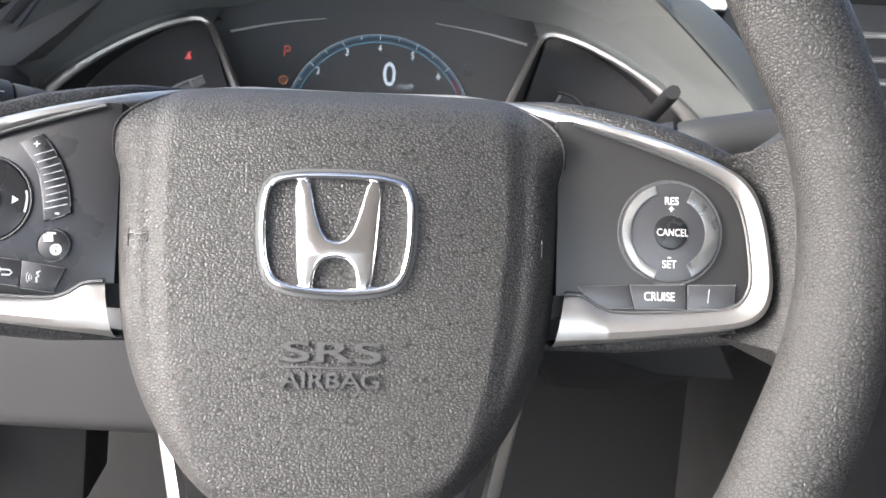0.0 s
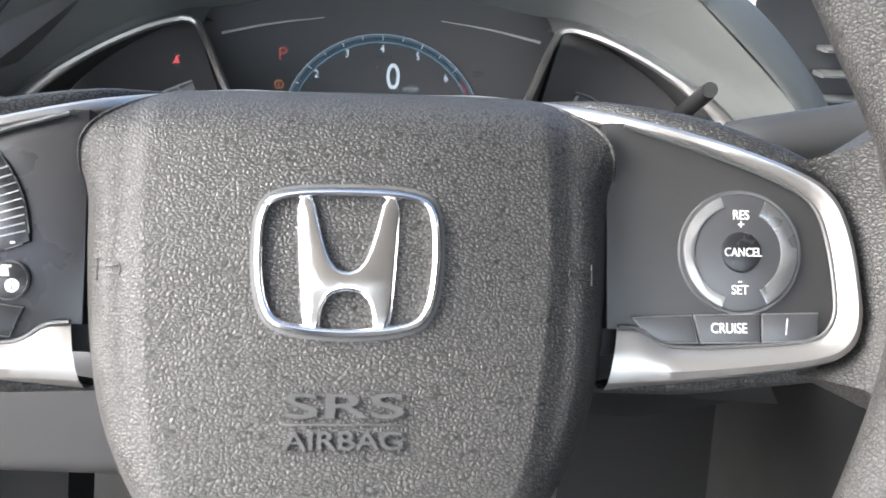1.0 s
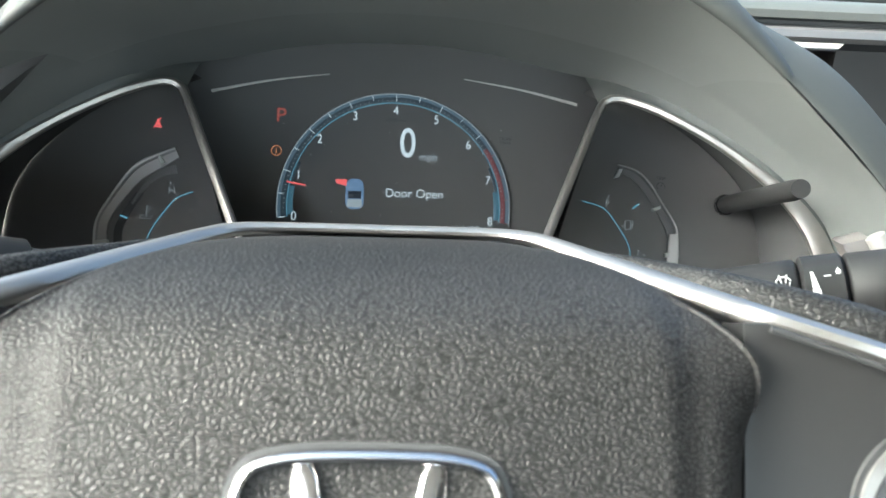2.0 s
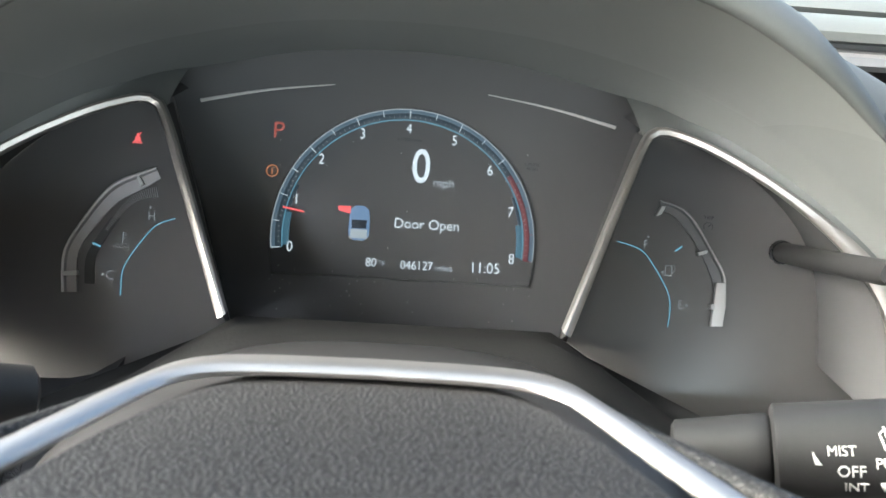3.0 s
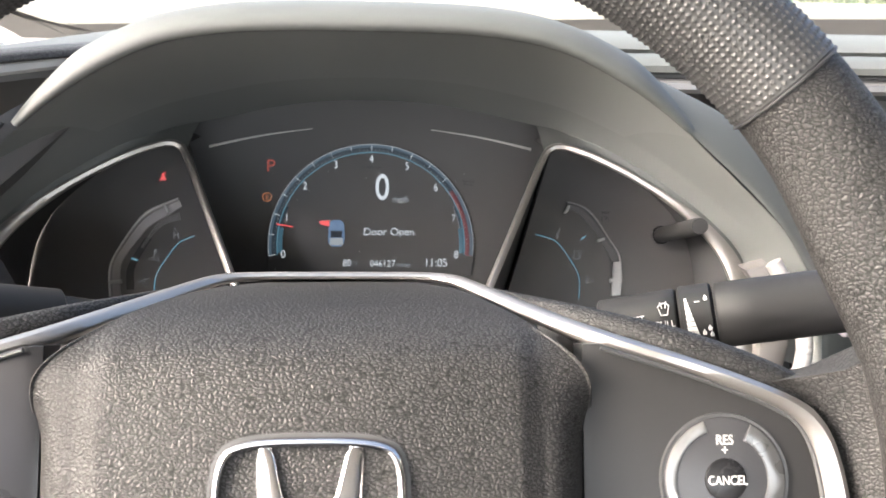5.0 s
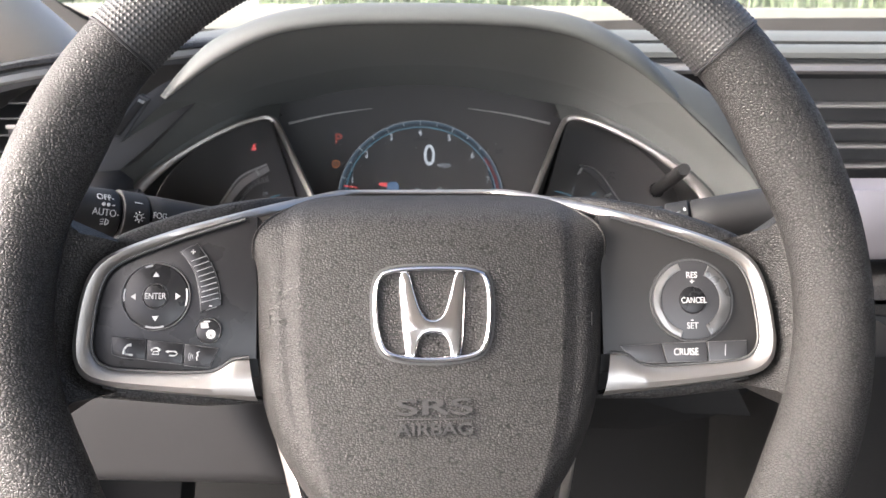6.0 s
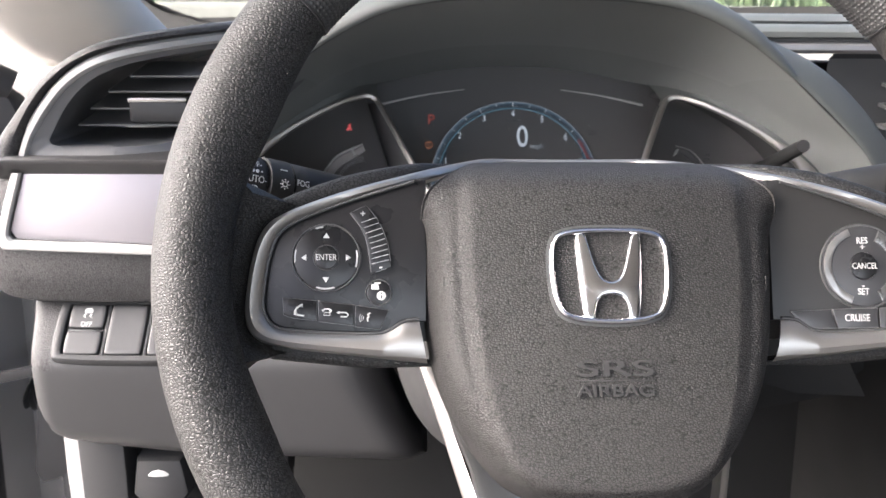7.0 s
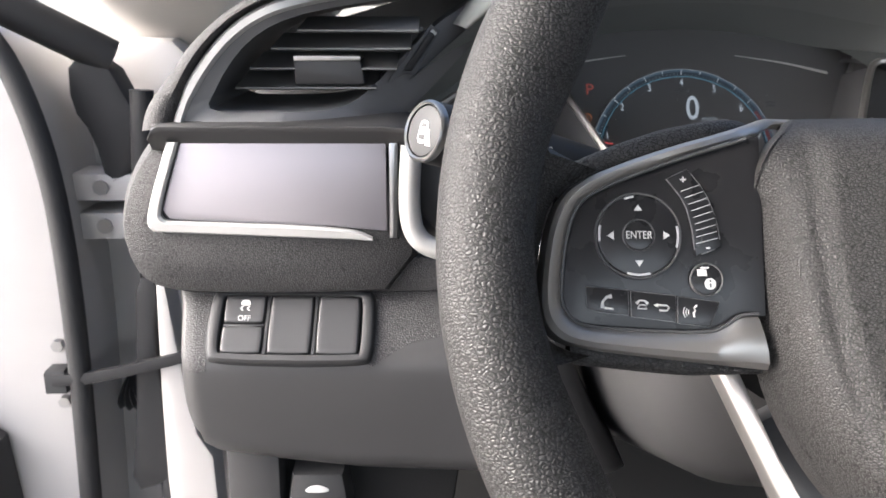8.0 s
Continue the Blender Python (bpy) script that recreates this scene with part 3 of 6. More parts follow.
def right_switches(p):
    cx, cy = 0.1128, -0.0024
    part("dial_well", loft([[(*q, z) for q in circle(cx, cy, r, 64)] for r, z in ((0.0160, -0.0006), (0.0176, 0.0002), (0.0181, 0.0002), (0.0184, -0.001))], True), BLACK, p)
    dial = part("cruise_dial", plate(circle(cx, cy, 0.0174, 64), -0.002, 0.0007, 0.0010), SWITCH, p)
    part("silver_arc", plate(arc_band(cx, cy, 0.0138, 0.0170, 110, 250, 40), 0.0, 0.0012, 0.0005), DIALSILVER, p, "worn silver arc")
    # grey arc stands in for the sheen on the dial's right side
    part("sheen_arc", plate(arc_band(cx, cy, 0.0118, 0.0168, -64, 64, 40), 0.0, 0.0011, 0.0005), DIALGREY, p)
    part("cancel_button", plate(circle(cx, cy, 0.0060, 40), 0.0, 0.0016, 0.0010), GLOSS, p)
    lettering("CANCEL", 0.0036, PRINT, p, cx + 0.0002, cy - 0.0001, 0.0017, sx=0.80, bold=0.0)
    lettering("RES", 0.0038, PRINT, p, cx, cy + 0.0108, 0.0008, sx=0.85, bold=0.00002)
    lettering("+", 0.0038, PRINT, p, cx, cy + 0.0080, 0.0008, bold=0.00002)
    lettering("-", 0.0044, PRINT, p, cx - 0.0005, cy - 0.0082, 0.0008, bold=0.00002)
    lettering("SET", 0.0038, PRINT, p, cx - 0.0005, cy - 0.0110, 0.0008, sx=0.85, bold=0.00002)
    for outline in ([(0.0808, -0.0216), (0.0980, -0.0208), (0.1000, -0.0287), (0.0872, -0.0287)], [(0.0988, -0.0207), (0.1182, -0.0202), (0.1182, -0.0284), (0.1008, -0.0287)], [(0.1190, -0.0202), (0.1358, -0.0198), (0.1352, -0.0262), (0.1320, -0.0278), (0.1190, -0.0284)]):
        b = part("cruise_button", plate(outline, -0.002, 0.0006, 0.0006), SWITCH, p)
        # grey outline stands in for the highlight on the button's edge
        part("button_edge", tube([(*q, 0.0002) for q in [Vector(o) for o in outline] + [Vector(outline[0])]], 0.00022, 5), DARKMETAL2, p)
    lettering("CRUISE", 0.0042, PRINT, p, 0.1090, -0.0245, 0.0007, sx=0.80, bold=0.00002)
    decal("scuff", [[(0.1262, -0.0215), (0.1266, -0.0215), (0.1261, -0.0262), (0.1258, -0.0262)]], 0.0004, 0.00068, PRINTG, p)


LEATHER_TOP = mat("patterned_grip", (0.026, 0.026, 0.026), 0.45, grain=("noise", 1500, 0.0002), bump=0.15)
# darker than the cover: the lettering's relief shadow is put into this colour
EMBOSS = mat("shaded_vinyl", (0.017, 0.0163, 0.016), 0.55, grain=("noise", 900, 0.0003), bump=0.2)
DARKMETAL2 = mat("dull_grey_edge", (0.10, 0.10, 0.10), 0.4, 0.2, vary=0.3, vary_scale=300)
DIALSILVER = mat("worn_silver", (0.24, 0.235, 0.23), 0.38, 0.8, vary=0.2, vary_scale=80)
DIALGREY = mat("sheen_grey", (0.11, 0.11, 0.11), 0.3, 0.6, vary=0.15, vary_scale=80)
steering_wheel()


# ---- the instrument cluster; its face leans 24 degrees ----
CX = 0.007


def instrument_cluster():
    c = thing("instrument_cluster", pose(0.008, 0.6398, 1.0, 65.66), "dark instrument cluster with lit rev counter and two side gauges", "instrument cluster")
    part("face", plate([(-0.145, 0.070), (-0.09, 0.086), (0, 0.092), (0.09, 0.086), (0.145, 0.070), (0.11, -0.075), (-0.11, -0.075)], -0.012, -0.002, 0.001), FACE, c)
    # display: black glass with a domed top, its black lifted to stand for haze
    dome = circle(0, -0.0215, 0.0705, 60, -6, 186)
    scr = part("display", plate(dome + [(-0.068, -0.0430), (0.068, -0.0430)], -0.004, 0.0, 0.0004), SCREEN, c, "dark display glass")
    cy, a0, a1 = -0.0215, -7.0, 187.0
    parts = [("dial_band", B_DARK, 0.0640, 0.0672), ("dial_glow", B_DEEP, 0.0672, 0.0691), ("dial_rim", G_GLOW, 0.0691, 0.0696), ("dial_line", B_LINE, 0.0634, 0.0638)]
    for name, m, r0, r1 in parts:
        decal(name, [arc_band(0, cy, r0, r1, a0, a1, 72)], 0.0, 0.0003, m, scr)
    for a, b in ((-6, 10), (170, 186)):
        decal("dial_shade", [arc_band(0, cy, 0.0600, 0.0632, a, b, 14)], 0.0, 0.0002, B_GLOW, scr)
    for a, b in ((10, 24), (156, 170)):
        decal("dial_shade", [arc_band(0, cy, 0.0615, 0.0632, a, b, 14)], 0.0, 0.0002, B_DARK, scr)
    decal("red_zone", [arc_band(0, cy, 0.0642, 0.0668, a0, 34, 20)], 0.0002, 0.0004, R_DIM, scr)

    def angle(rev):
        return 187 - rev / 8 * 194

    for k in range(0, 81):
        if k % 10 and k % 5 and not (0 < k < 80):
            continue
        a = angle(k / 10)
        ln = 0.0040 if k % 10 == 0 else 0.0030 if k % 5 == 0 else 0.0009
        wd = 0.00022 if k % 5 == 0 else 0.00012
        r1 = 0.0688 if k % 5 == 0 else 0.0658
        q = [(r1 - ln, -wd), (r1, -wd), (r1, wd), (r1 - ln, wd)]
        ca, sa = math.cos(radians(a)), math.sin(radians(a))
        decal("tick", [[(ca * u - sa * v, cy + sa * u + ca * v) for u, v in q]], 0.0003, 0.0006, R_DIM if k >= 65 and k % 5 == 0 else W_GLOW if k % 5 == 0 else G_GLOW, scr)
    for k, (u, v) in enumerate([(-0.0592, -0.0290), (-0.0572, -0.0040), (-0.0454, 0.0181), (-0.0246, 0.0330), (-0.0002, 0.0372), (0.0244, 0.0324), (0.0441, 0.0175), (0.0562, -0.0041), (0.0578, -0.0291)]):
        lettering(str(k), 0.0078, W_GLOW, scr, u, v, 0.0004, sx=0.85)
    lettering("0", 0.0255, W_GLOW, scr, 0.0074, 0.0168, 0.0004, "lit speed reading", 0.80, bold=0.0002)
    lettering("mph", 0.0066, G_GLOW, scr, 0.0198, 0.0092, 0.0004)
    lettering("x1000r/min", 0.0028, G_DIM, scr, 0.0002, 0.0315, 0.0004)
    lettering("Door Open", 0.0074, W_GLOW, scr, 0.0120, -0.0135, 0.0004, "lit warning text", 0.98)
    lettering("80", 0.0066, W_GLOW, scr, -0.0162, -0.0350, 0.0004, sx=0.9)
    lettering("\u00b0F", 0.0046, G_GLOW, scr, -0.0105, -0.0354, 0.0004)
    lettering("046127", 0.0066, W_GLOW, scr, 0.0078, -0.0354, 0.0004, sx=0.88)
    lettering("miles", 0.0046, G_GLOW, scr, 0.0220, -0.0360, 0.0004)
    lettering("11:05", 0.0080, W_GLOW, scr, 0.0440, -0.0348, 0.0004, sx=0.92)
    # needle and the little car with its open door
    decal("needle", [[(-0.0640, -0.0088), (-0.0528, -0.0106), (-0.0528, -0.0098), (-0.0640, -0.0078)]], 0.0004, 0.0008, R_GLOW, scr)
    x, y = -0.0236, -0.0138
    decal("car_sign", [chaikin([(x - 0.0046, y + 0.0085), (x + 0.0046, y + 0.0085), (x + 0.0056, y), (x + 0.0052, y - 0.0098), (x - 0.0052, y - 0.0098), (x - 0.0056, y)], 1)], 0.0, 0.0004, CARBLUE, scr)
    decal("car_sign_roof", [[(x - 0.0040, y + 0.0010), (x + 0.0040, y + 0.0010), (x + 0.0037, y - 0.0035), (x - 0.0037, y - 0.0035)]], 0.0003, 0.0006, CARDARK, scr)
    decal("car_sign_rear", [[(x - 0.0042, y - 0.0040), (x + 0.0042, y - 0.0040), (x + 0.0045, y - 0.0088), (x - 0.0045, y - 0.0088)]], 0.0003, 0.0006, G_GLOW, scr)
    decal("car_sign_door", [[(x - 0.0050, y + 0.0040), (x - 0.0112, y + 0.0055), (x - 0.0115, y + 0.0078), (x - 0.0048, y + 0.0080)]], 0.0003, 0.0006, R_GLOW, scr)
    # telltales either side
    lettering("P", 0.0125, R_TELL, c, -0.0692, 0.0322, -0.0014)
    decal("info_lamp", [arc_band(-0.0712, 0.0108, 0.0027, 0.0032, 0, 359, 30)], -0.003, -0.0014, O_GLOW, c)
    lettering("i", 0.0052, O_GLOW, c, -0.0712, 0.0106, -0.0014, bold=0.0001)
    lettering("CRUISE", 0.0025, G_DIM, c, 0.0668, 0.0226, -0.0014)
    lettering("MAIN", 0.0025, G_DIM, c, 0.0668, 0.0201, -0.0014)
    # two fine silver arcs over the display
    for sgn in (1, -1):
        pts = resample(chaikin([(sgn * 0.1108, 0.0454, 0), (sgn * 0.0765, 0.0537, 0), (sgn * 0.0410, 0.0587, 0)], 3, False), 30)
        part("silver_line", tube(pts, [0.0011 - 0.0008 * k / 29 for k in range(30)], 6), SILVERP, c, "thin silver accent line")
    # dust specks on the display
    rnd = random.Random(4)
    specks = []
    for _ in range(60):
        u, v = rnd.uniform(-0.07, 0.07), rnd.uniform(-0.062, 0.03) if rnd.random() < 0.5 else rnd.uniform(-0.065, -0.04)
        s, a = rnd.uniform(0.00012, 0.00030), rnd.uniform(0, 3)
        specks.append([(u + s * math.cos(a + q), v + s * 1.6 * math.sin(a + q)) for q in (0, 1.57, 3.14, 4.71)])
    tagged(decal("dust", specks, 0.0004, 0.0006, PRINTG, c), kind="stuff")
    for sgn in (1, -1):
        side_gauge(c, sgn)
    return c


def side_gauge(c, sgn):
    """Recessed side gauge: coolant (left, -1) or fuel (right, 1)."""
    f = lambda pts: [(sgn * u, v) for u, v in pts]
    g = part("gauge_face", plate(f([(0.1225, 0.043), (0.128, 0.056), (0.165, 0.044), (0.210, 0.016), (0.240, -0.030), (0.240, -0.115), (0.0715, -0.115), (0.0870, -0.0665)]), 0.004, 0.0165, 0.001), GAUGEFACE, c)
    W = 0.0168
    if sgn < 0:
        outer = [(-0.1255, 0.0057), (-0.1335, 0.0024), (-0.1440, -0.0023), (-0.1504, -0.0083), (-0.1588, -0.0213), (-0.1668, -0.0356), (-0.1678, -0.0453), (-0.1664, -0.0590)]
        inner = [(-0.1231, 0.0004), (-0.1302, -0.0045), (-0.1380, -0.0091), (-0.1445, -0.0136), (-0.1531, -0.0252), (-0.1603, -0.0361), (-0.1611, -0.0450), (-0.1597, -0.0587)]
    else:
        outer = [(0.1313, 0.0046), (0.1388, 0.0029), (0.1447, 0.0003), (0.1508, -0.0062), (0.1583, -0.0189), (0.1650, -0.0288), (0.1668, -0.0345), (0.1670, -0.0495)]
        inner = [(0.1314, 0.0002), (0.1388, -0.0024), (0.1434, -0.0074), (0.1509, -0.0164), (0.1570, -0.0277), (0.1609, -0.0362), (0.1605, -0.0495)]
    o, i = resample(chaikin(outer, 1, False), 48), resample(chaikin(inner, 1, False), 48)
    mixed = lambda p, q, k, z: (*p.lerp(q, k).xy, W + z)
    # one satin in two tones: light put into the left band, shade into the right
    part("gauge_band", loft([[mixed(p, q, k, z) for k, z in ((0.17, 0.0026), (0.3, 0.0014), (1, 0.0010), (1, -0.001))] for p, q in zip(o, i)]), BANDLIT if sgn < 0 else BANDSHADE, g, "bent satin scale band")
    # highlight along the crest, put in as a brighter strip
    part("band_edge", loft([[mixed(p, q, k, z) for k, z in ((-0.06, -0.001), (-0.05, 0.0022), (0.05, 0.0030), (0.17, 0.0026))] for p, q in zip(o, i)]), SILVERP if sgn < 0 else BANDLIT, g, "outer edge of the scale band, crest highlight put into its colour")
    if sgn < 0:
        marks = [[(-0.1662, -0.0488), (-0.1596, -0.0480), (-0.1594, -0.0502), (-0.1660, -0.0510)], [(-0.1344, 0.0004), (-0.1331, 0.0008), (-0.1303, -0.0033), (-0.1321, -0.0043)]]
        for q in marks:
            decal("scale_mark", [q], W, W + 0.0036, PRINT, g)
        path = resample(chaikin([(-0.1246, -0.0064), (-0.1313, -0.0079), (-0.1378, -0.0119), (-0.1452, -0.0221), (-0.1523, -0.0349), (-0.1552, -0.0420), (-0.1542, -0.0543)], 2, False), 60)
        part("scale_channel", loft([[(p.x - 0.0024, p.y, W - 0.001), (p.x - 0.0024, p.y, W + 0.0001), (p.x + 0.0024, p.y, W + 0.0001), (p.x + 0.0024, p.y, W - 0.001)] for p in path[24:]]), BLACK, g)
        bars = []
        for k in range(32):
            p = path[k]
            d = (path[k + 1] - path[k]).normalized()
            nn = Vector((-d.y, d.x))
            wd = 0.0026 - 0.0019 * k / 32
            a, b = p + nn * wd, p - nn * wd
            t_ = d * 0.00022
            bars.append([(a - t_).xy, (a + t_).xy, (b + t_).xy, (b - t_).xy])
        tagged(decal("scale_bars", bars, W, W + 0.0004, PRINTG, g), kind="stuff")
        decal("lit_bar", [[(-0.1545, -0.0343), (-0.1503, -0.0359), (-0.1499, -0.0350), (-0.1541, -0.0334)]], W, W + 0.0004, B_LINE, g)
        arc = [(-0.1146, -0.0192, W), (-0.1234, -0.0224, W), (-0.1271, -0.0268, W), (-0.1333, -0.0354, W), (-0.1380, -0.0440, W), (-0.1390, -0.0482, W), (-0.1387, -0.0592, W)]
        lettering("H", 0.0068, G_MARK, g, -0.1264, -0.0189, W, sx=0.85)
        lettering("C", 0.0068, G_MARK, g, -0.1446, -0.0495, W, sx=0.85)
        decal("dot", [circle(-0.1273, -0.0142, 0.0006, 10), circle(-0.1481, -0.0491, 0.0007, 10)], W - 0.001, W + 0.0002, G_MARK, g)
        bm = bmesh.new()
        for k in range(2):
            tube([(-0.1435 + 0.0009 * j, -0.0335 - 0.0016 * k + (0.0004 if j % 2 else -0.0004), W) for j in range(9)], 0.00018, 5, 1, bm)
        tube([(-0.1398, -0.0330, W), (-0.1398, -0.0278, W)], 0.0003, 5, 1, bm)
        for k in range(3):
            tube([(-0.1398, -0.0282 - 0.0013 * k, W), (-0.1376, -0.0282 - 0.0013 * k, W)], 0.00018, 5, 1, bm)
        part("coolant_sign", bm, G_MARK, g)
        bm = bmesh.new()
        x, y = -0.1362, 0.0199
        plate(circle(x, y + 0.0021, 0.0008, 12), W, W + 0.0004, 0.00004, 0, bm)
        plate([(x - 0.0010, y + 0.0012), (x + 0.0010, y + 0.0012), (x + 0.0016, y - 0.0013), (x - 0.0016, y - 0.0013)], W, W + 0.0004, 0.00004, 0, bm)
        plate([(x - 0.0022, y - 0.0016), (x + 0.0022, y - 0.0016), (x + 0.0022, y - 0.0021), (x - 0.0022, y - 0.0021)], W, W + 0.0004, 0.00004, 0, bm)
        tube([(x - 0.0026, y - 0.0026, W + 0.0002), (x + 0.0016, y + 0.0036, W + 0.0002)], 0.0002, 5, 1, bm)
        part("seatbelt_lamp", bm, R_GLOW, g, "lit red seat belt lamp")
    else:
        marks = [[(0.1586, -0.0473), (0.1608, -0.0472), (0.1608, -0.0498), (0.1586, -0.0499)], [(0.1510, -0.0213), (0.1560, -0.0196), (0.1560, -0.0214), (0.1519, -0.0227)], [(0.1314, 0.0016), (0.1335, 0.0015), (0.1315, -0.0027), (0.1288, -0.0035)]]
        for q in marks:
            decal("scale_mark", [q], W, W + 0.0036, PRINT, g)
        decal("band_end", [[(0.1615, -0.0362), (0.1662, -0.0360), (0.1664, -0.0490), (0.1653, -0.0582), (0.1591, -0.0585), (0.1602, -0.0492)]], W + 0.001, W + 0.0032, SILVERP, g)
        decal("lit_bar", [[(0.1401, -0.0205), (0.1436, -0.0180), (0.1442, -0.0186), (0.1407, -0.0212)]], W, W + 0.0004, B_LINE, g)
        arc = [(0.1100, -0.0175, W), (0.1186, -0.0194, W), (0.1245, -0.0220, W), (0.1305, -0.0304, W), (0.1366, -0.0402, W), (0.1387, -0.0458, W), (0.1388, -0.0544, W), (0.1378, -0.0602, W)]
        lettering("F", 0.0068, G_MARK, g, 0.1250, -0.0185, W, sx=0.85)
        lettering("E", 0.0068, G_MARK, g, 0.1440, -0.0485, W, sx=0.85)
        decal("dot", [circle(0.1261, -0.0141, 0.0006, 10), circle(0.1475, -0.0486, 0.0007, 10)], W - 0.001, W + 0.0002, G_MARK, g)
        lettering("TRIP", 0.0028, G_DIM, g, 0.1575, -0.0026, W)
        bm = bmesh.new()
        tube([(0.1573 + 0.0024 * math.cos(radians(a)), -0.0072 + 0.0022 * math.sin(radians(a)), W) for a in range(-40, 221, 20)], 0.0002, 5, 1, bm)
        tube([(0.1573, -0.0072, W), (0.1585, -0.0060, W)], 0.0003, 5, 1, bm)
        part("trip_sign", bm, G_DIM, g)
        x, y = 0.1373, -0.0309
        bm = bmesh.new()
        tube([(x - 0.0016, y - 0.0026, W), (x - 0.0016, y + 0.0026, W), (x + 0.0016, y + 0.0026, W), (x + 0.0016, y - 0.0026, W), (x - 0.0016, y - 0.0026, W)], 0.0003, 5, 1, bm)
        plate([(x - 0.0024, y - 0.0026), (x + 0.0024, y - 0.0026), (x + 0.0024, y - 0.0031), (x - 0.0024, y - 0.0031)], W, W + 0.0003, 0.00004, 0, bm)
        tube([(x + 0.0016, y, W), (x + 0.0028, y - 0.0014, W), (x + 0.0034, y + 0.0010, W), (x + 0.0028, y + 0.0026, W), (x + 0.0040, y + 0.0030, W)], 0.00022, 5, 1, bm)
        plate([(x - 0.0026, y), (x - 0.0040, y - 0.0010), (x - 0.0026, y - 0.0020)], W, W + 0.0003, 0.00004, 0, bm)
        part("pump_sign", bm, G_MARK, g)
    part("cyan_line", tube(resample(chaikin(arc, 2, False), 30), 0.0003, 6), B_LINE, g, "thin lit cyan line")


B_DARK = mat("display_band", (0.05, 0.075, 0.10), emit=0.03)
G_MARK = mat("backlit_mark", (0.42, 0.43, 0.44), emit=0.028)
G_DIM = mat("display_dim", (0.22, 0.24, 0.25), emit=0.016)
CARBLUE = mat("sign_blue", (0.16, 0.24, 0.38), emit=0.06)
CARDARK = mat("sign_dark", (0.02, 0.03, 0.05), emit=0.03)
R_TELL = mat("telltale_red", (0.62, 0.13, 0.10), emit=0.032)
BANDLIT = mat("band_lit", (0.30, 0.29, 0.285), 0.42, 0.3, vary=0.05)
BANDSHADE = mat("band_shade", (0.10, 0.098, 0.098), 0.4, 0.3, vary=0.05)
# gauge face lifted in its base to stand in for haze
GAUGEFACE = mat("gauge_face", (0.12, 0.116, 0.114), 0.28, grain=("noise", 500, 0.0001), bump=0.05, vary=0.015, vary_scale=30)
instrument_cluster()

# binnacle: lip of the hood, side brows and the frames, mirrored about CX
LIP = [(0.0, 0.503, 1.1268), (0.035, 0.503, 1.1266), (0.068, 0.503, 1.1250), (0.100, 0.503, 1.1190), (0.130, 0.503, 1.1045), (0.150, 0.503, 1.0910), (0.1665, 0.503, 1.0775), (0.198, 0.501, 1.0500), (0.232, 0.500, 1.0190), (0.250, 0.498, 0.9850), (0.254, 0.495, 0.9400)]
BACK = [(0.0, 0.676, 1.0720), (0.035, 0.675, 1.0710), (0.068, 0.673, 1.0670), (0.100, 0.668, 1.0600), (0.122, 0.645, 1.0580), (0.130, 0.612, 1.0580), (0.146, 0.586, 1.0550), (0.175, 0.567, 1.0390), (0.206, 0.552, 1.0170), (0.225, 0.538, 0.9942), (0.229, 0.522, 0.9400)]
FRAME = [(0.068, 0.512, 0.9870), (0.090, 0.553, 1.0200), (0.1100, 0.5900, 1.0510), (0.1150, 0.5910, 1.0545), (0.1210, 0.5895, 1.0550), (0.1400, 0.5790, 1.0500), (0.1710, 0.5640, 1.0350), (0.2010, 0.5495, 1.0140), (0.2170, 0.5365, 0.9930), (0.2215, 0.5250, 0.9650), (0.2215, 0.5150, 0.9400)]


def both(pts):
    return [Vector((CX - x, y, z)) for x, y, z in reversed(pts[1:] if pts[0][0] == 0 else pts)] + [Vector((CX + x, y, z)) for x, y, z in pts]


# hood cheeks and brow, lifted like the lining to stand in for haze
CHEEK = mat("cheek_haze_grey", (0.15, 0.157, 0.155), 0.6, grain=("noise", 900, 0.0002), bump=0.15, spec=0.3)


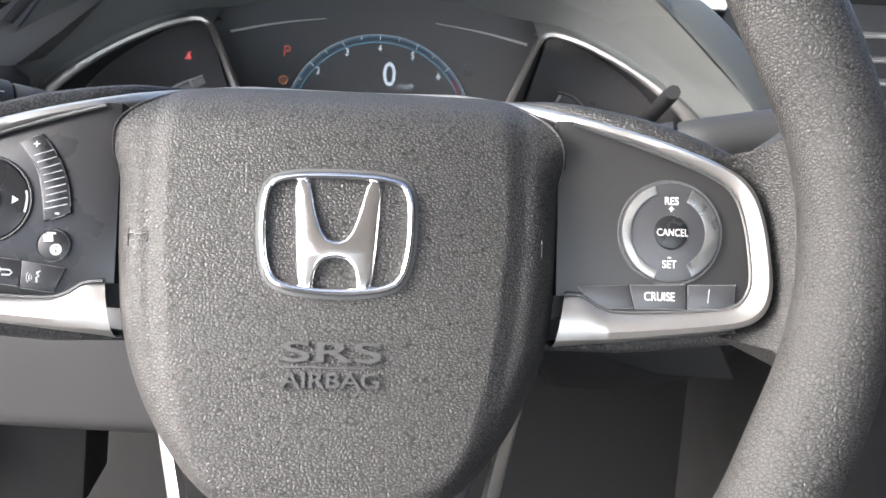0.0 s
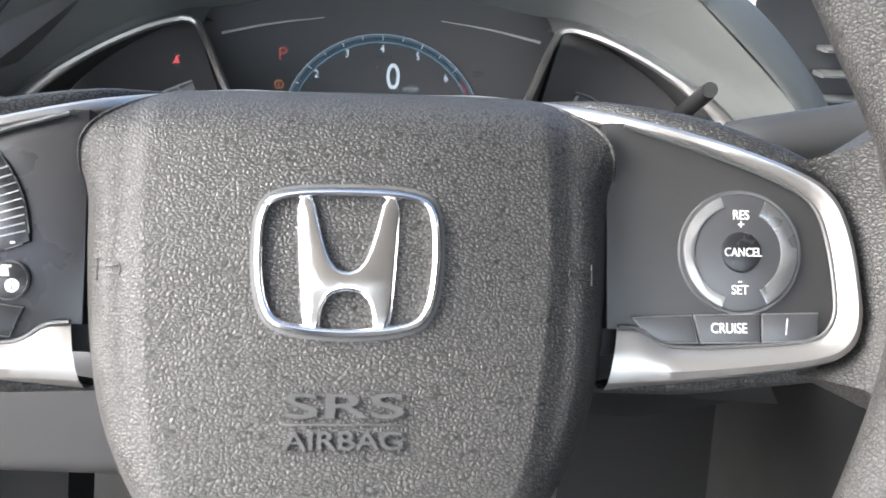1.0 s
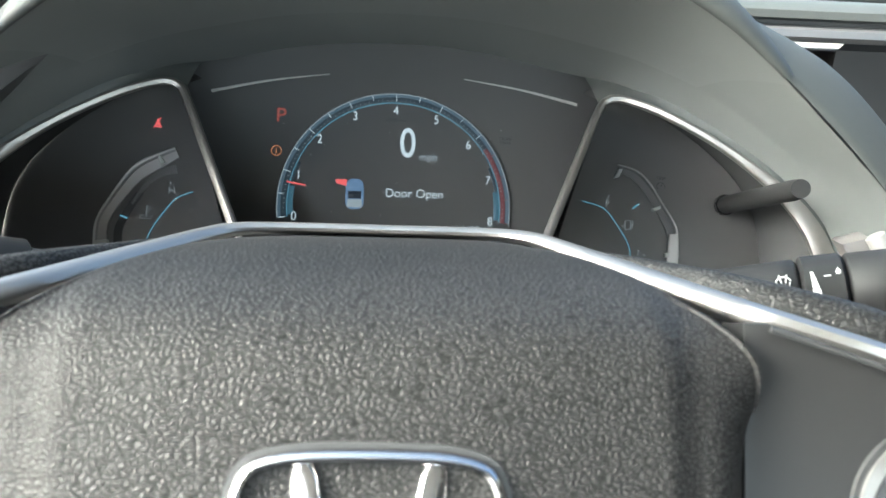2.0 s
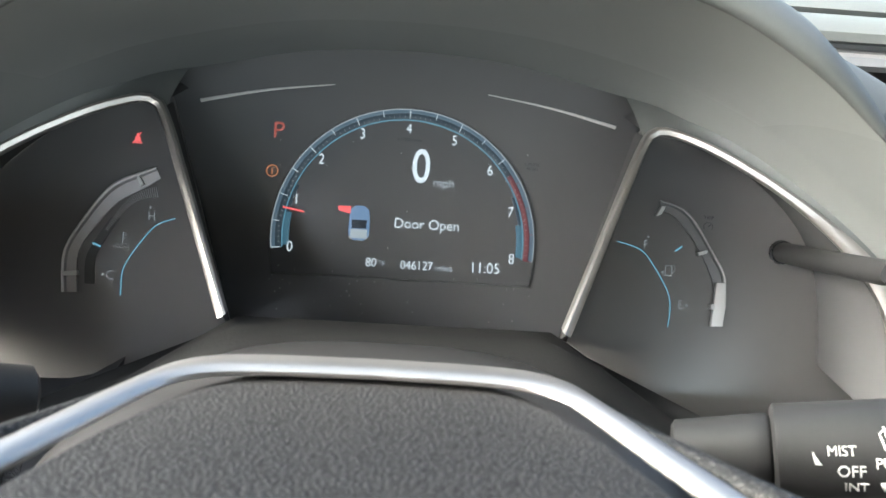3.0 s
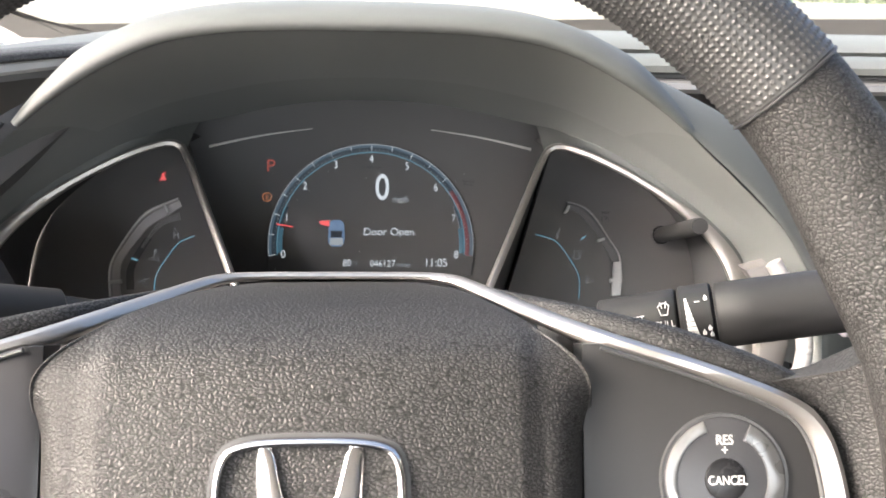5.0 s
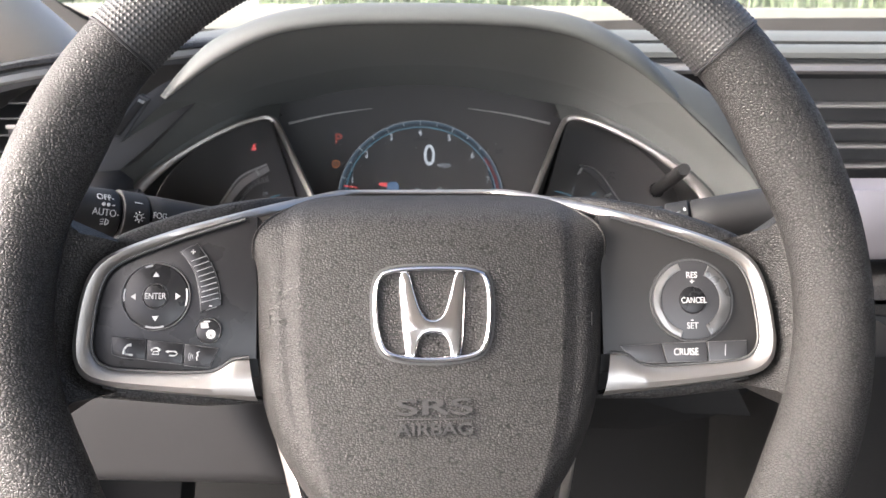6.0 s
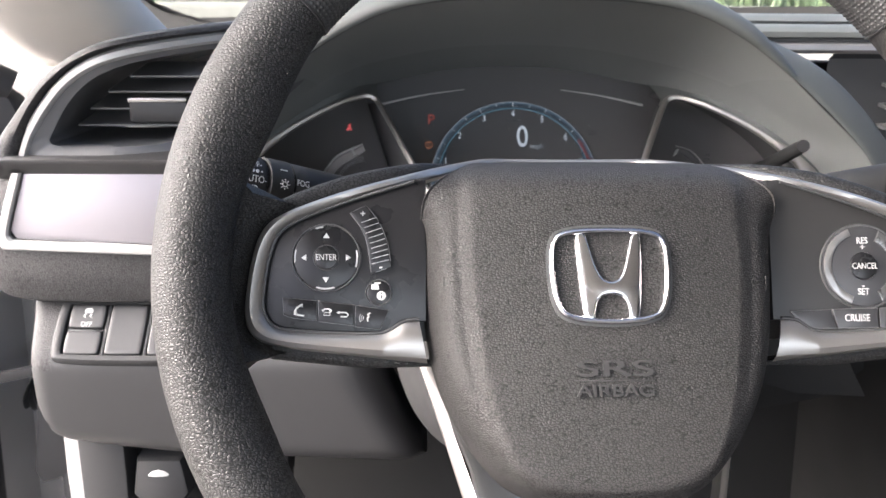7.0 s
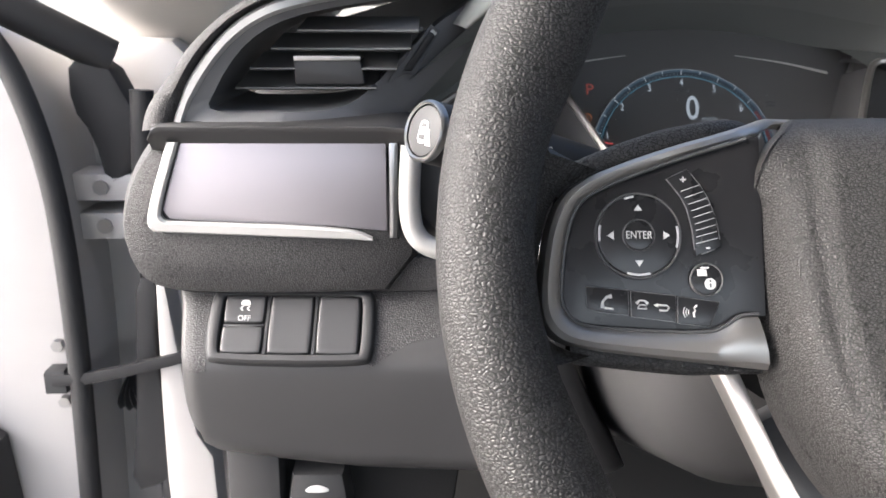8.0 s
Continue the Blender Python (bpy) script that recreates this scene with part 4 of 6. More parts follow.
def cluster_hood():
    h = thing("cluster_hood", pose(0, 0, 0), "matt dark grey hood shading the instrument cluster", "dashboard hood")
    lip, back = resample(chaikin(both(LIP), 2, False), 90), resample(chaikin(both(BACK), 2, False), 90)
    mid = [a.lerp(b, 0.5) + Vector((0, 0, 0.003)) for a, b in zip(lip, back)]
    slope = lambda k: [a.lerp(b, k) + Vector((0, 0, 0.006 * math.sin(math.pi * k))) for a, b in zip(lip, back)]
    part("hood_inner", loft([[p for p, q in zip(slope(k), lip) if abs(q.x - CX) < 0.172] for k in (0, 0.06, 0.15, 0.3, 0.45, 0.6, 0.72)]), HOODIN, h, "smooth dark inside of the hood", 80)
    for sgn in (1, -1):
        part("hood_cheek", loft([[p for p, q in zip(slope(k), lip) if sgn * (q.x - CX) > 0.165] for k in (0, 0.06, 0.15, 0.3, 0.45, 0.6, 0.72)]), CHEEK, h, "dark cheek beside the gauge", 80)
    part("hood_brow", loft([slope(k) for k in (0.72, 0.8, 0.9, 1.0)]), CHEEK, h, "inner brow over the display, its grey lifted for haze", 80)
    # rolled lip that runs out into a pointed tail on either side
    tail = resample([p for p in chaikin(both(LIP), 3, False) if abs(p.x - CX) < 0.168], 90)
    rows = []
    for dy, dz, dx in ((0.006, 0.0, 0), (-0.004, -0.0022, 0), (-0.007, -0.0012, 0.0005), (-0.0075, 0.002, 0.0015), (-0.004, 0.0058, 0.003), (0.003, 0.0092, 0.005), (0.014, 0.0112, 0.007), (0.05, 0.0120, 0.009), (0.14, 0.004, 0.010), (0.24, -0.012, 0.012)):
        row = []
        for p in tail:
            k = min(1.0, max(0.0, (0.169 - abs(p.x - CX)) / 0.035)) ** 0.6
            row.append(Vector((p.x + dx * max(-1, min(1, (p.x - CX) / 0.14)), p.y + (dy if dy > 0.01 else dy * (0.35 + 0.65 * k)), p.z + dz * k)))
        rows.append(row)
    part("hood_outer", loft(rows), TOP, h, "soft grey outer skin of the hood", 80)
    # wing that carries the hood down to the dash
    for sgn in (1,):
        a = resample(chaikin([(CX + sgn * x, y, z) for x, y, z in ((0.145, 0.506, 1.0960), (0.166, 0.501, 1.0785), (0.207, 0.501, 1.0440), (0.230, 0.500, 1.0195), (0.250, 0.498, 0.985), (0.254, 0.495, 0.940))], 2, False), 40)
        c = resample(chaikin([(CX + sgn * x, y, z) for x, y, z in ((0.145, 0.530, 1.1060), (0.168, 0.522, 1.0960), (0.200, 0.519, 1.0800), (0.236, 0.518, 1.0470), (0.262, 0.516, 1.0120), (0.280, 0.512, 0.975), (0.285, 0.510, 0.940))], 2, False), 40)
        rows = [[p + Vector((0, 0.012, 0.0005)) for p in a], a, [p.lerp(q, 0.05) + Vector((0, -0.0012, 0.0004)) for p, q in zip(a, c)], [p.lerp(q, 0.16) + Vector((0, -0.0016, 0.0012)) for p, q in zip(a, c)], [p.lerp(q, 0.6) + Vector((0, -0.001, 0.0014)) for p, q in zip(a, c)], [p.lerp(q, 0.93) for p, q in zip(a, c)], [p + Vector((sgn * 0.001, 0.003, 0)) for p in c], [p + Vector((sgn * 0.004, 0.10, 0.002)) for p in c]]
        part("hood_wing", loft(rows), TOP, h, "sloping side wing of the hood", 50)
    return h


def gauge_frames():
    for sgn in (1, -1):
        t = thing("gauge_frame", pose(0, 0, 0), "slim satin silver frame round the side gauge", "gauge trim", "gauge frames")
        pts = resample(chaikin([(CX + sgn * x, y, z) for x, y, z in FRAME], 2, False), 70)
        rows = []
        for k, p in enumerate(pts):
            a, b = pts[max(k - 1, 0)], pts[min(k + 1, 69)]
            d = (b - a).normalized()
            out = Vector((-d.z, 0, d.x)).normalized() * sgn
            f = k / 69
            wd = 0.0021 + 0.0060 * max(0.0, (f - 0.58) / 0.42) ** 1.3
            toward = Vector((0, -1, 0.1))
            rows.append([p - out * wd + toward * -0.004, p - out * wd, p - out * wd * 0.5 + toward * 0.0010, p + out * wd * 0.5 + toward * 0.0010, p + out * wd, p + out * wd + toward * -0.004])
        part("silver_frame", loft(rows), SATIN, t)
        # wall behind the frame, down to the gauge face
        inner = [Vector((CX + (p.x - CX) * 0.965 + sgn * 0.004, max(p.y + 0.004, 0.6205 + (p.z - 1.0) * 0.4524), p.z - 0.002)) for p in pts]
        part("gauge_wall", loft([pts[25:], inner[25:]]), PIT, t, "", 80)
        # sheet that closes the space between the frame and the brow
        brow = resample(chaikin([(CX + sgn * x, y + 0.002, z + 0.001) for x, y, z in [(0.114, 0.656, 1.0588)] + BACK[4:]], 2, False), 40)
        edge = resample([p + Vector((0, 0.003, 0)) for p in pts[24:]], 40)
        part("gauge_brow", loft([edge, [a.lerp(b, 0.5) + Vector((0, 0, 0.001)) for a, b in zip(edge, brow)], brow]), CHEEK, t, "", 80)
        # fin from the frame's straight part back to the display
        line = resample([(CX + sgn * x, y, z) for x, y, z in FRAME[:3]], 12)
        deep = resample([(CX + sgn * 0.0860, 0.613, 0.934), (CX + sgn * 0.1235, 0.660, 1.040)], 12)
        part("gauge_fin", loft([line, deep]), PIT, t, "", 80)


cluster_hood()
gauge_frames()


def cluster_shelf():
    """The black sill below the display, sloping towards the wheel."""
    rows = []
    for y, z, wide, drop in ((0.625, 0.930, 0.10, 0.0), (0.600, 0.9400, 0.10, 0.0), (0.530, 0.9790, 0.13, 0.026), (0.508, 0.9840, 0.16, 0.040), (0.492, 0.9780, 0.18, 0.046), (0.480, 0.9500, 0.20, 0.04), (0.470, 0.9000, 0.22, 0.03)):
        row = []
        for k in range(41):
            u = -1 + k / 20
            flat = max(0.0, (abs(u) * wide - 0.066) / max(wide - 0.066, 0.01))
            row.append((CX + u * wide, y - 0.02 * flat, z - drop * min(1, flat * 1.4)))
        rows.append(row)
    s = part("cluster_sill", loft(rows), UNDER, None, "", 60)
    return tagged(s, "matt black sill below the cluster display", "dashboard trim")


cluster_shelf()


def trip_knob():
    t = thing("trip_knob", pose(0, 0, 0), "slim black reset stick standing out of the fuel gauge", "reset knob")
    a, b = Vector((0.2000, 0.6080, 0.9935)), Vector((0.1740, 0.4717, 1.0355))
    part("stick", tube([a, a.lerp(b, 0.5), a.lerp(b, 0.93), b], [0.0052, 0.0048, 0.0046, 0.0040], 20), STALK, t)
    part("collar", tube([a, a.lerp(b, 0.03)], [0.0062, 0.0058], 24), GLOSS, t)


trip_knob()


# ---- stalks behind the wheel ----
def stalk(name, a, b, label, left):
    """A stalk from a (column) to b (tip): stem, printed sleeve, turning ring, grip."""
    a, b = Vector(a), Vector(b)
    d = (b - a).normalized()
    t = thing(name, pose(0, 0, 0), label, "control stalk", "stalks")
    L = (b - a).length
    at = lambda s: a + d * s
    def barrel(s0, s1, r0, r1, nm, m, lb=""):
        k = 10
        pts = [at(s0 + (s1 - s0) * i / k) for i in range(k + 1)]
        rad = [(r0 + (r1 - r0) * i / k) for i in range(k + 1)]
        rad[0] -= 0.0012
        rad[-1] -= 0.0012
        pts[1], pts[-2] = at(s0 + 0.001), at(s1 - 0.001)
        return part(nm, tube(pts, rad, 36), m, t, lb, 50)
    barrel(-0.014, 0.012, 0.008, 0.010, "stem", STALK)
    sleeve = barrel(0.012, S1, 0.0122, 0.0132, "sleeve", STALK)
    ringp = barrel(S1 + 0.0006, S2, 0.0136, 0.0136, "turning_ring", STALK)
    grip = barrel(S2 + 0.0006, L, 0.0133, 0.0122, "grip", STALK)
    # print lies on the side that faces the driver
    face = (Vector((0, -1, 0.36)) - d * d.dot(Vector((0, -1, 0.36)))).normalized()
    right = d if not left else -d
    up = face.cross(right)

    def spot(s, ang, r):
        n = (face * math.cos(ang) + up * math.sin(ang)).normalized()
        m = Matrix((right, n.cross(right), n)).transposed().to_4x4()
        m.translation = at(s) + n * r
        return m
    return t, spot, sleeve, ringp, grip


S1, S2 = 0.044, 0.058
t, spot, sleeve, ringp, grip = stalk("wiper_stalk", (0.100, 0.408, 1.0050), (0.228, 0.366, 1.0400), "black wiper stalk with white printed symbols", False)


def printed(text, s, ang, size, r=0.0131, sx=0.9, owner=None):
    lettering(text, size * 0.85, PRINT, owner or sleeve, 0, 0, 0, "", sx, m=spot(s, ang, r), thick=0.0001)


printed("MIST", 0.028, 0.22, 0.0043)
printed("OFF", 0.030, -0.18, 0.0050)
printed("INT", 0.031, -0.54, 0.0046)
printed("PULL", 0.0392, -0.02, 0.0045)


def sign(name, polys, s, ang, r, owner):
    decal(name, polys, -0.0002, 0.0003, PRINT, owner, "", spot(s, ang, r))


sign("spray_sign", [arc_band(0, 0.0005, 0.0022, 0.0026, 20, 160, 10), [(-0.0022, 0.0010), (-0.0018, 0.0010), (-0.0010, -0.0022), (-0.0014, -0.0022)], [(0.0022, 0.0010), (0.0018, 0.0010), (0.0010, -0.0022), (0.0014, -0.0022)], [(-0.0014, -0.0019), (0.0014, -0.0019), (0.0014, -0.0023), (-0.0014, -0.0023)], [(-0.0014, 0.0034), (-0.0010, 0.0036), (-0.0004, 0.0008), (-0.0008, 0.0008)], [(0.0014, 0.0034), (0.0010, 0.0036), (0.0004, 0.0008), (0.0008, 0.0008)]], 0.0392, 0.42, 0.0132, sleeve)
sign("arrow_sign", [[(-0.0012, -0.001), (0.0004, -0.0012), (-0.0016, 0.0022)]], 0.0228, 0.05, 0.0131, sleeve)
sign("wedge_sign", [[(-0.0028, 0.0010), (0.0030, 0.0014), (-0.0020, -0.0014)]], 0.0392, -0.50, 0.0132, sleeve)
for k in range(8):
    f = k / 8
    wd = 0.0005 + 0.0017 * f
    sign("wedge_scale", [[(-wd - 0.0014 + 0.0016 * f, 0.00085), (wd - 0.0014 + 0.0016 * f, 0.00085), (wd - 0.0012 + 0.0018 * f, -0.00085), (-wd - 0.0012 + 0.0018 * f, -0.00085)]], S1 + 0.0052, 0.62 - 1.15 * f, 0.01365, ringp)
drop = [(0, 0.0016), (0.0008, 0.0002), (0.0006, -0.0008), (-0.0006, -0.0008), (-0.0008, 0.0002)]
for s, ang in ((S1 + 0.0115, 0.62), (S1 + 0.0095, -0.40), (S1 + 0.0118, -0.28), (S1 + 0.0122, -0.48)):
    sign("drop_sign", [drop], s, ang, 0.01365, ringp)
sign("dash_sign", [[(-0.001, 0.0002), (0.001, 0.0002), (0.001, -0.0002), (-0.001, -0.0002)]], S1 + 0.0082, 0.54, 0.01365, ringp)

S1, S2 = 0.057, 0.072
t, spot, sleeve, ringp, grip = stalk("light_stalk", (-0.100, 0.405, 1.012), (-0.182, 0.342, 1.0425), "black light stalk with printed symbols and a round tip button", True)
for k, (txt, ang) in enumerate((("OFF", 0.62), ("AUTO", 0.0))):
    printed(txt + "-", S2 + 0.0085, ang, 0.0058, 0.0132, 0.85, grip)
sign("side_light_sign", [circle(-0.0012, 0, 0.0009, 10), circle(0.0012, 0, 0.0009, 10), [(0.0030, 0.0002), (0.0042, 0.0002), (0.0042, -0.0002), (0.0030, -0.0002)]], S2 + 0.0085, 0.32, 0.0132, grip)
sign("low_beam_sign", [arc_band(0.0006, 0, 0.0011, 0.0015, -90, 90, 10), [(0.0002, 0.0015), (0.0007, 0.0015), (0.0007, -0.0015), (0.0002, -0.0015)]] + [[(-0.0020, y), (-0.0004, y + 0.0002), (-0.0004, y - 0.0001), (-0.0020, y - 0.0003)] for y in (0.0012, 0.0, -0.0012)], S2 + 0.0085, -0.34, 0.0132, grip)
sign("lamp_sign", [arc_band(0, 0, 0.0011, 0.0015, 0, 359, 20)] + [[(0.0019 * math.cos(a) - 0.0002 * math.sin(a), 0.0019 * math.sin(a) + 0.0002 * math.cos(a)), (0.0027 * math.cos(a) - 0.0002 * math.sin(a), 0.0027 * math.sin(a) + 0.0002 * math.cos(a)), (0.0027 * math.cos(a) + 0.0002 * math.sin(a), 0.0027 * math.sin(a) - 0.0002 * math.cos(a)), (0.0019 * math.cos(a) + 0.0002 * math.sin(a), 0.0019 * math.sin(a) - 0.0002 * math.cos(a))] for a in np.arange(8) * math.pi / 4], S1 + 0.0070, 0.0, 0.0137, ringp)
sign("dash_sign", [[(-0.002, 0.0002), (0.002, 0.0002), (0.002, -0.0002), (-0.002, -0.0002)]], S1 + 0.0072, 0.55, 0.0137, ringp)
printed("FOG", S1 - 0.004, 0.15, 0.0054, 0.0133, 0.8)
# round button in the tip
ax = (Vector((-0.182, 0.342, 1.0425)) - Vector((-0.100, 0.405, 1.012))).normalized()
xx = Vector((0, 0, 1)).cross(ax).normalized()
tip = Matrix((xx, ax.cross(xx), ax)).transposed().to_4x4()
tip.translation = Vector((-0.182, 0.342, 1.0425))
part("tip_ring", loft([[(*q, z) for q in circle(0, 0, r, 40)] for r, z in ((0.0118, -0.004), (0.0124, 0.0012), (0.0112, 0.0024), (0.0104, 0.0016))], True), DARKMETAL, t, "satin ring round the tip button", 60, tip)
but = part("tip_button", plate(circle(0, 0, 0.0102, 36), -0.002, 0.0016, 0.0012), BUTTON, t, "", 40, tip)
decal("camera_sign", [chaikin([(-0.002, 0.0040), (0.002, 0.0040), (0.0026, 0.001), (0.0026, -0.005), (-0.0026, -0.005), (-0.0026, 0.001)], 1), [(0.0030, 0.001), (0.0034, 0.001), (0.0060, -0.0055), (0.0030, -0.0055)]], 0.0014, 0.0019, PRINT, but)
decal("camera_sign_glass", [[(-0.0017, 0.0014), (0.0017, 0.0014), (0.0014, 0.0030), (-0.0014, 0.0030)], [(-0.0018, -0.0015), (0.0018, -0.0015), (0.0018, -0.0035), (-0.0018, -0.0035)]], 0.0018, 0.0021, BUTTON, but)

# ---- the column behind the wheel ----
def column_shroud():
    c = thing("column_shroud", pose(0, 0, 0), "smooth grey two-piece plastic shroud of the steering column", "column cover")
    for nm, a0, a1 in (("upper_shell", 0.02, math.pi - 0.02), ("lower_shell", math.pi + 0.01, 2 * math.pi - 0.01)):
        rings = []
        for s, rx, up, dn in ((0.085, 0.060, 0.020, 0.070), (0.090, 0.072, 0.040, 0.092), (0.100, 0.086, 0.050, 0.108), (0.125, 0.093, 0.054, 0.118), (0.30, 0.098, 0.060, 0.120)):
            m = Vector((0.003, 0.2805, 1.0155)) + Vector((0, 0.927, -0.375)) * s
            rings.append([(m.x + rx * math.copysign(abs(math.cos(a)) ** 0.7, math.cos(a)), m.y, m.z + (up if math.sin(a) > 0 else dn) * math.copysign(abs(math.sin(a)) ** 0.8, math.sin(a))) for a in np.linspace(a0, a1, 30)])
        part(nm, loft(rings), SOFT, c, "", 60)


column_shroud()

# ---- dashboard, driver's side; pieces drawn in the x-z plane and given depth along y ----
XZ = pose(0, 0, 0, 90)


def panel(name, outline, near, far, bevel, material, parent, label="", smooth=1, sharp=40):
    return part(name, plate(outline, -far, -near, bevel, smooth), material, parent, label, sharp, XZ)


def recede(x):
    return 0.453 + 0.127 * max(0.0, (x + 0.262) / 0.142) ** 1.4


def dashboard_left():
    d = thing("dashboard", pose(0, 0, 0), "dark grey dashboard end with lilac metal trim", "dashboard")
    panel("bolster", [(-0.3265, 1.024), (-0.3375, 1.010), (-0.3455, 0.994), (-0.3505, 0.972), (-0.3465, 0.952), (-0.3365, 0.939), (-0.3175, 0.934), (-0.2552, 0.933), (-0.1860, 0.936), (-0.1860, 1.024)], 0.449, 0.50, 0.016, DASH, d, "grained padded bolster")
    panel("bolster_end", [(-0.2250, 0.9335), (-0.1300, 0.9345), (-0.1300, 0.956), (-0.2250, 0.958)], 0.4600, 0.480, 0.007, DASH, d, "grained bolster running on behind the wheel", 0)
    panel("decor_panel", [(-0.3095, 1.022), (-0.3220, 0.986), (-0.3185, 0.9805), (-0.3025, 0.9795), (-0.2329, 0.9765), (-0.2035, 0.974), (-0.2035, 1.022)], 0.4475, 0.47, 0.0015, LILAC, d, "brushed lilac-silver decor panel", 0)
    eo = resample(chaikin([(-0.3160, 1.022), (-0.3297, 0.984), (-0.3297, 0.9745), (-0.3205, 0.9738), (-0.2254, 0.9700), (-0.2114, 0.9692)], 2, False), 50)
    ei = resample(chaikin([(-0.3100, 1.022), (-0.3225, 0.9870), (-0.3223, 0.9805), (-0.3155, 0.9800), (-0.2235, 0.9765), (-0.2114, 0.9708)], 2, False), 50)
    part("silver_edge", loft([[(a.lerp(b, k).x, y, a.lerp(b, k).y) for k, y in ((0, 0.462), (0, 0.4464), (0.15, 0.4452), (0.8, 0.4450), (1, 0.4462), (1, 0.462))] for a, b in zip(eo, ei)]), TRIMSILVER, d, "bright silver edging")
    panel("side_strip", [(-0.2026, 1.022), (-0.2026, 0.9700), (-0.1979, 0.9700), (-0.1970, 1.022)], 0.4470, 0.47, 0.002, DARKMETAL, d, "", 0)
    ringpts = resample(chaikin([(-0.1905, 0.449, 1.020), (-0.1923, 0.449, 0.990), (-0.1900, 0.449, 0.972), (-0.1800, 0.449, 0.9635), (-0.1550, 0.449, 0.9620), (-0.1200, 0.452, 0.962)], 3, False), 40)
    part("column_trim", tube(ringpts, 0.0058, 14), TRIMSILVER, d, "curved satin trim beside the column")
    panel("column_recess", [(-0.1900, 1.02), (-0.1900, 0.985), (-0.1800, 0.970), (-0.1600, 0.955), (-0.1600, 0.985), (-0.1750, 1.02)], 0.470, 0.49, 0.002, BLACK, d)
    rows = []
    for x, lift in ((-0.3245, -0.0060), (-0.3225, -0.0020), (-0.3190, 0.0), (-0.2600, 0.0), (-0.2040, 0.0), (-0.1935, -0.0010), (-0.1860, -0.0075)):
        rows.append([(x, y, z + lift * k) for y, z, k in ((0.500, 1.0318, 1), (0.4450, 1.0312, 1), (0.4425, 1.0302, 1), (0.4424, 1.0290, 1), (0.4440, 1.0268, 0.7), (0.4500, 1.0172, 0), (0.4600, 1.0160, 0), (0.500, 1.0160, 0))])
    part("ledge", loft(rows, True, True), SOFT, d, "overhanging ledge below the vent", 50)
    # padded rim round the vent; the dash recedes towards the middle of the car
    oc = resample(chaikin([(-0.3315, 1.026), (-0.3285, 1.038), (-0.3145, 1.055), (-0.3005, 1.0735), (-0.2757, 1.0925), (-0.2459, 1.1025), (-0.1900, 1.1100), (-0.1000, 1.1150)], 2, False), 50)
    ic = resample(chaikin([(-0.3150, 1.0300), (-0.3075, 1.0480), (-0.2985, 1.0640), (-0.2860, 1.0775), (-0.2697, 1.0890), (-0.2468, 1.0965), (-0.1900, 1.1045), (-0.1000, 1.1095)], 2, False), 50)
    rows = [[(p.x, recede(p.x) + 0.006, p.y) for p in ic]]
    for k, dy in ((0.0, 0.0), (0.25, -0.004), (0.7, -0.003), (1.0, 0.004)):
        rows.append([(a.lerp(b, k).x, recede(a.lerp(b, k).x) + dy, a.lerp(b, k).y) for a, b in zip(ic, oc)])
    rows.append([(p.x, recede(p.x) + 0.05, p.y + 0.001) for p in oc])
    part("vent_rim", loft(rows), DASH, d, "padded dash rim round the vent", 60)
    rows = []
    for y, k, lift in ((0.03, 0, 0), (0.14, 0.15, 0.002), (0.30, 0.45, 0.004), (0.58, 0.8, 0.006)):
        rows.append([(p.x + (-0.10 - p.x) * 0.15 * k, min(1.03, recede(p.x) + y), p.y + lift + (1.112 - p.y) * 0.35 * k) for p in oc])
    part("dash_top", loft(rows), TOP, d, "soft dark dash top", 80)
    return d


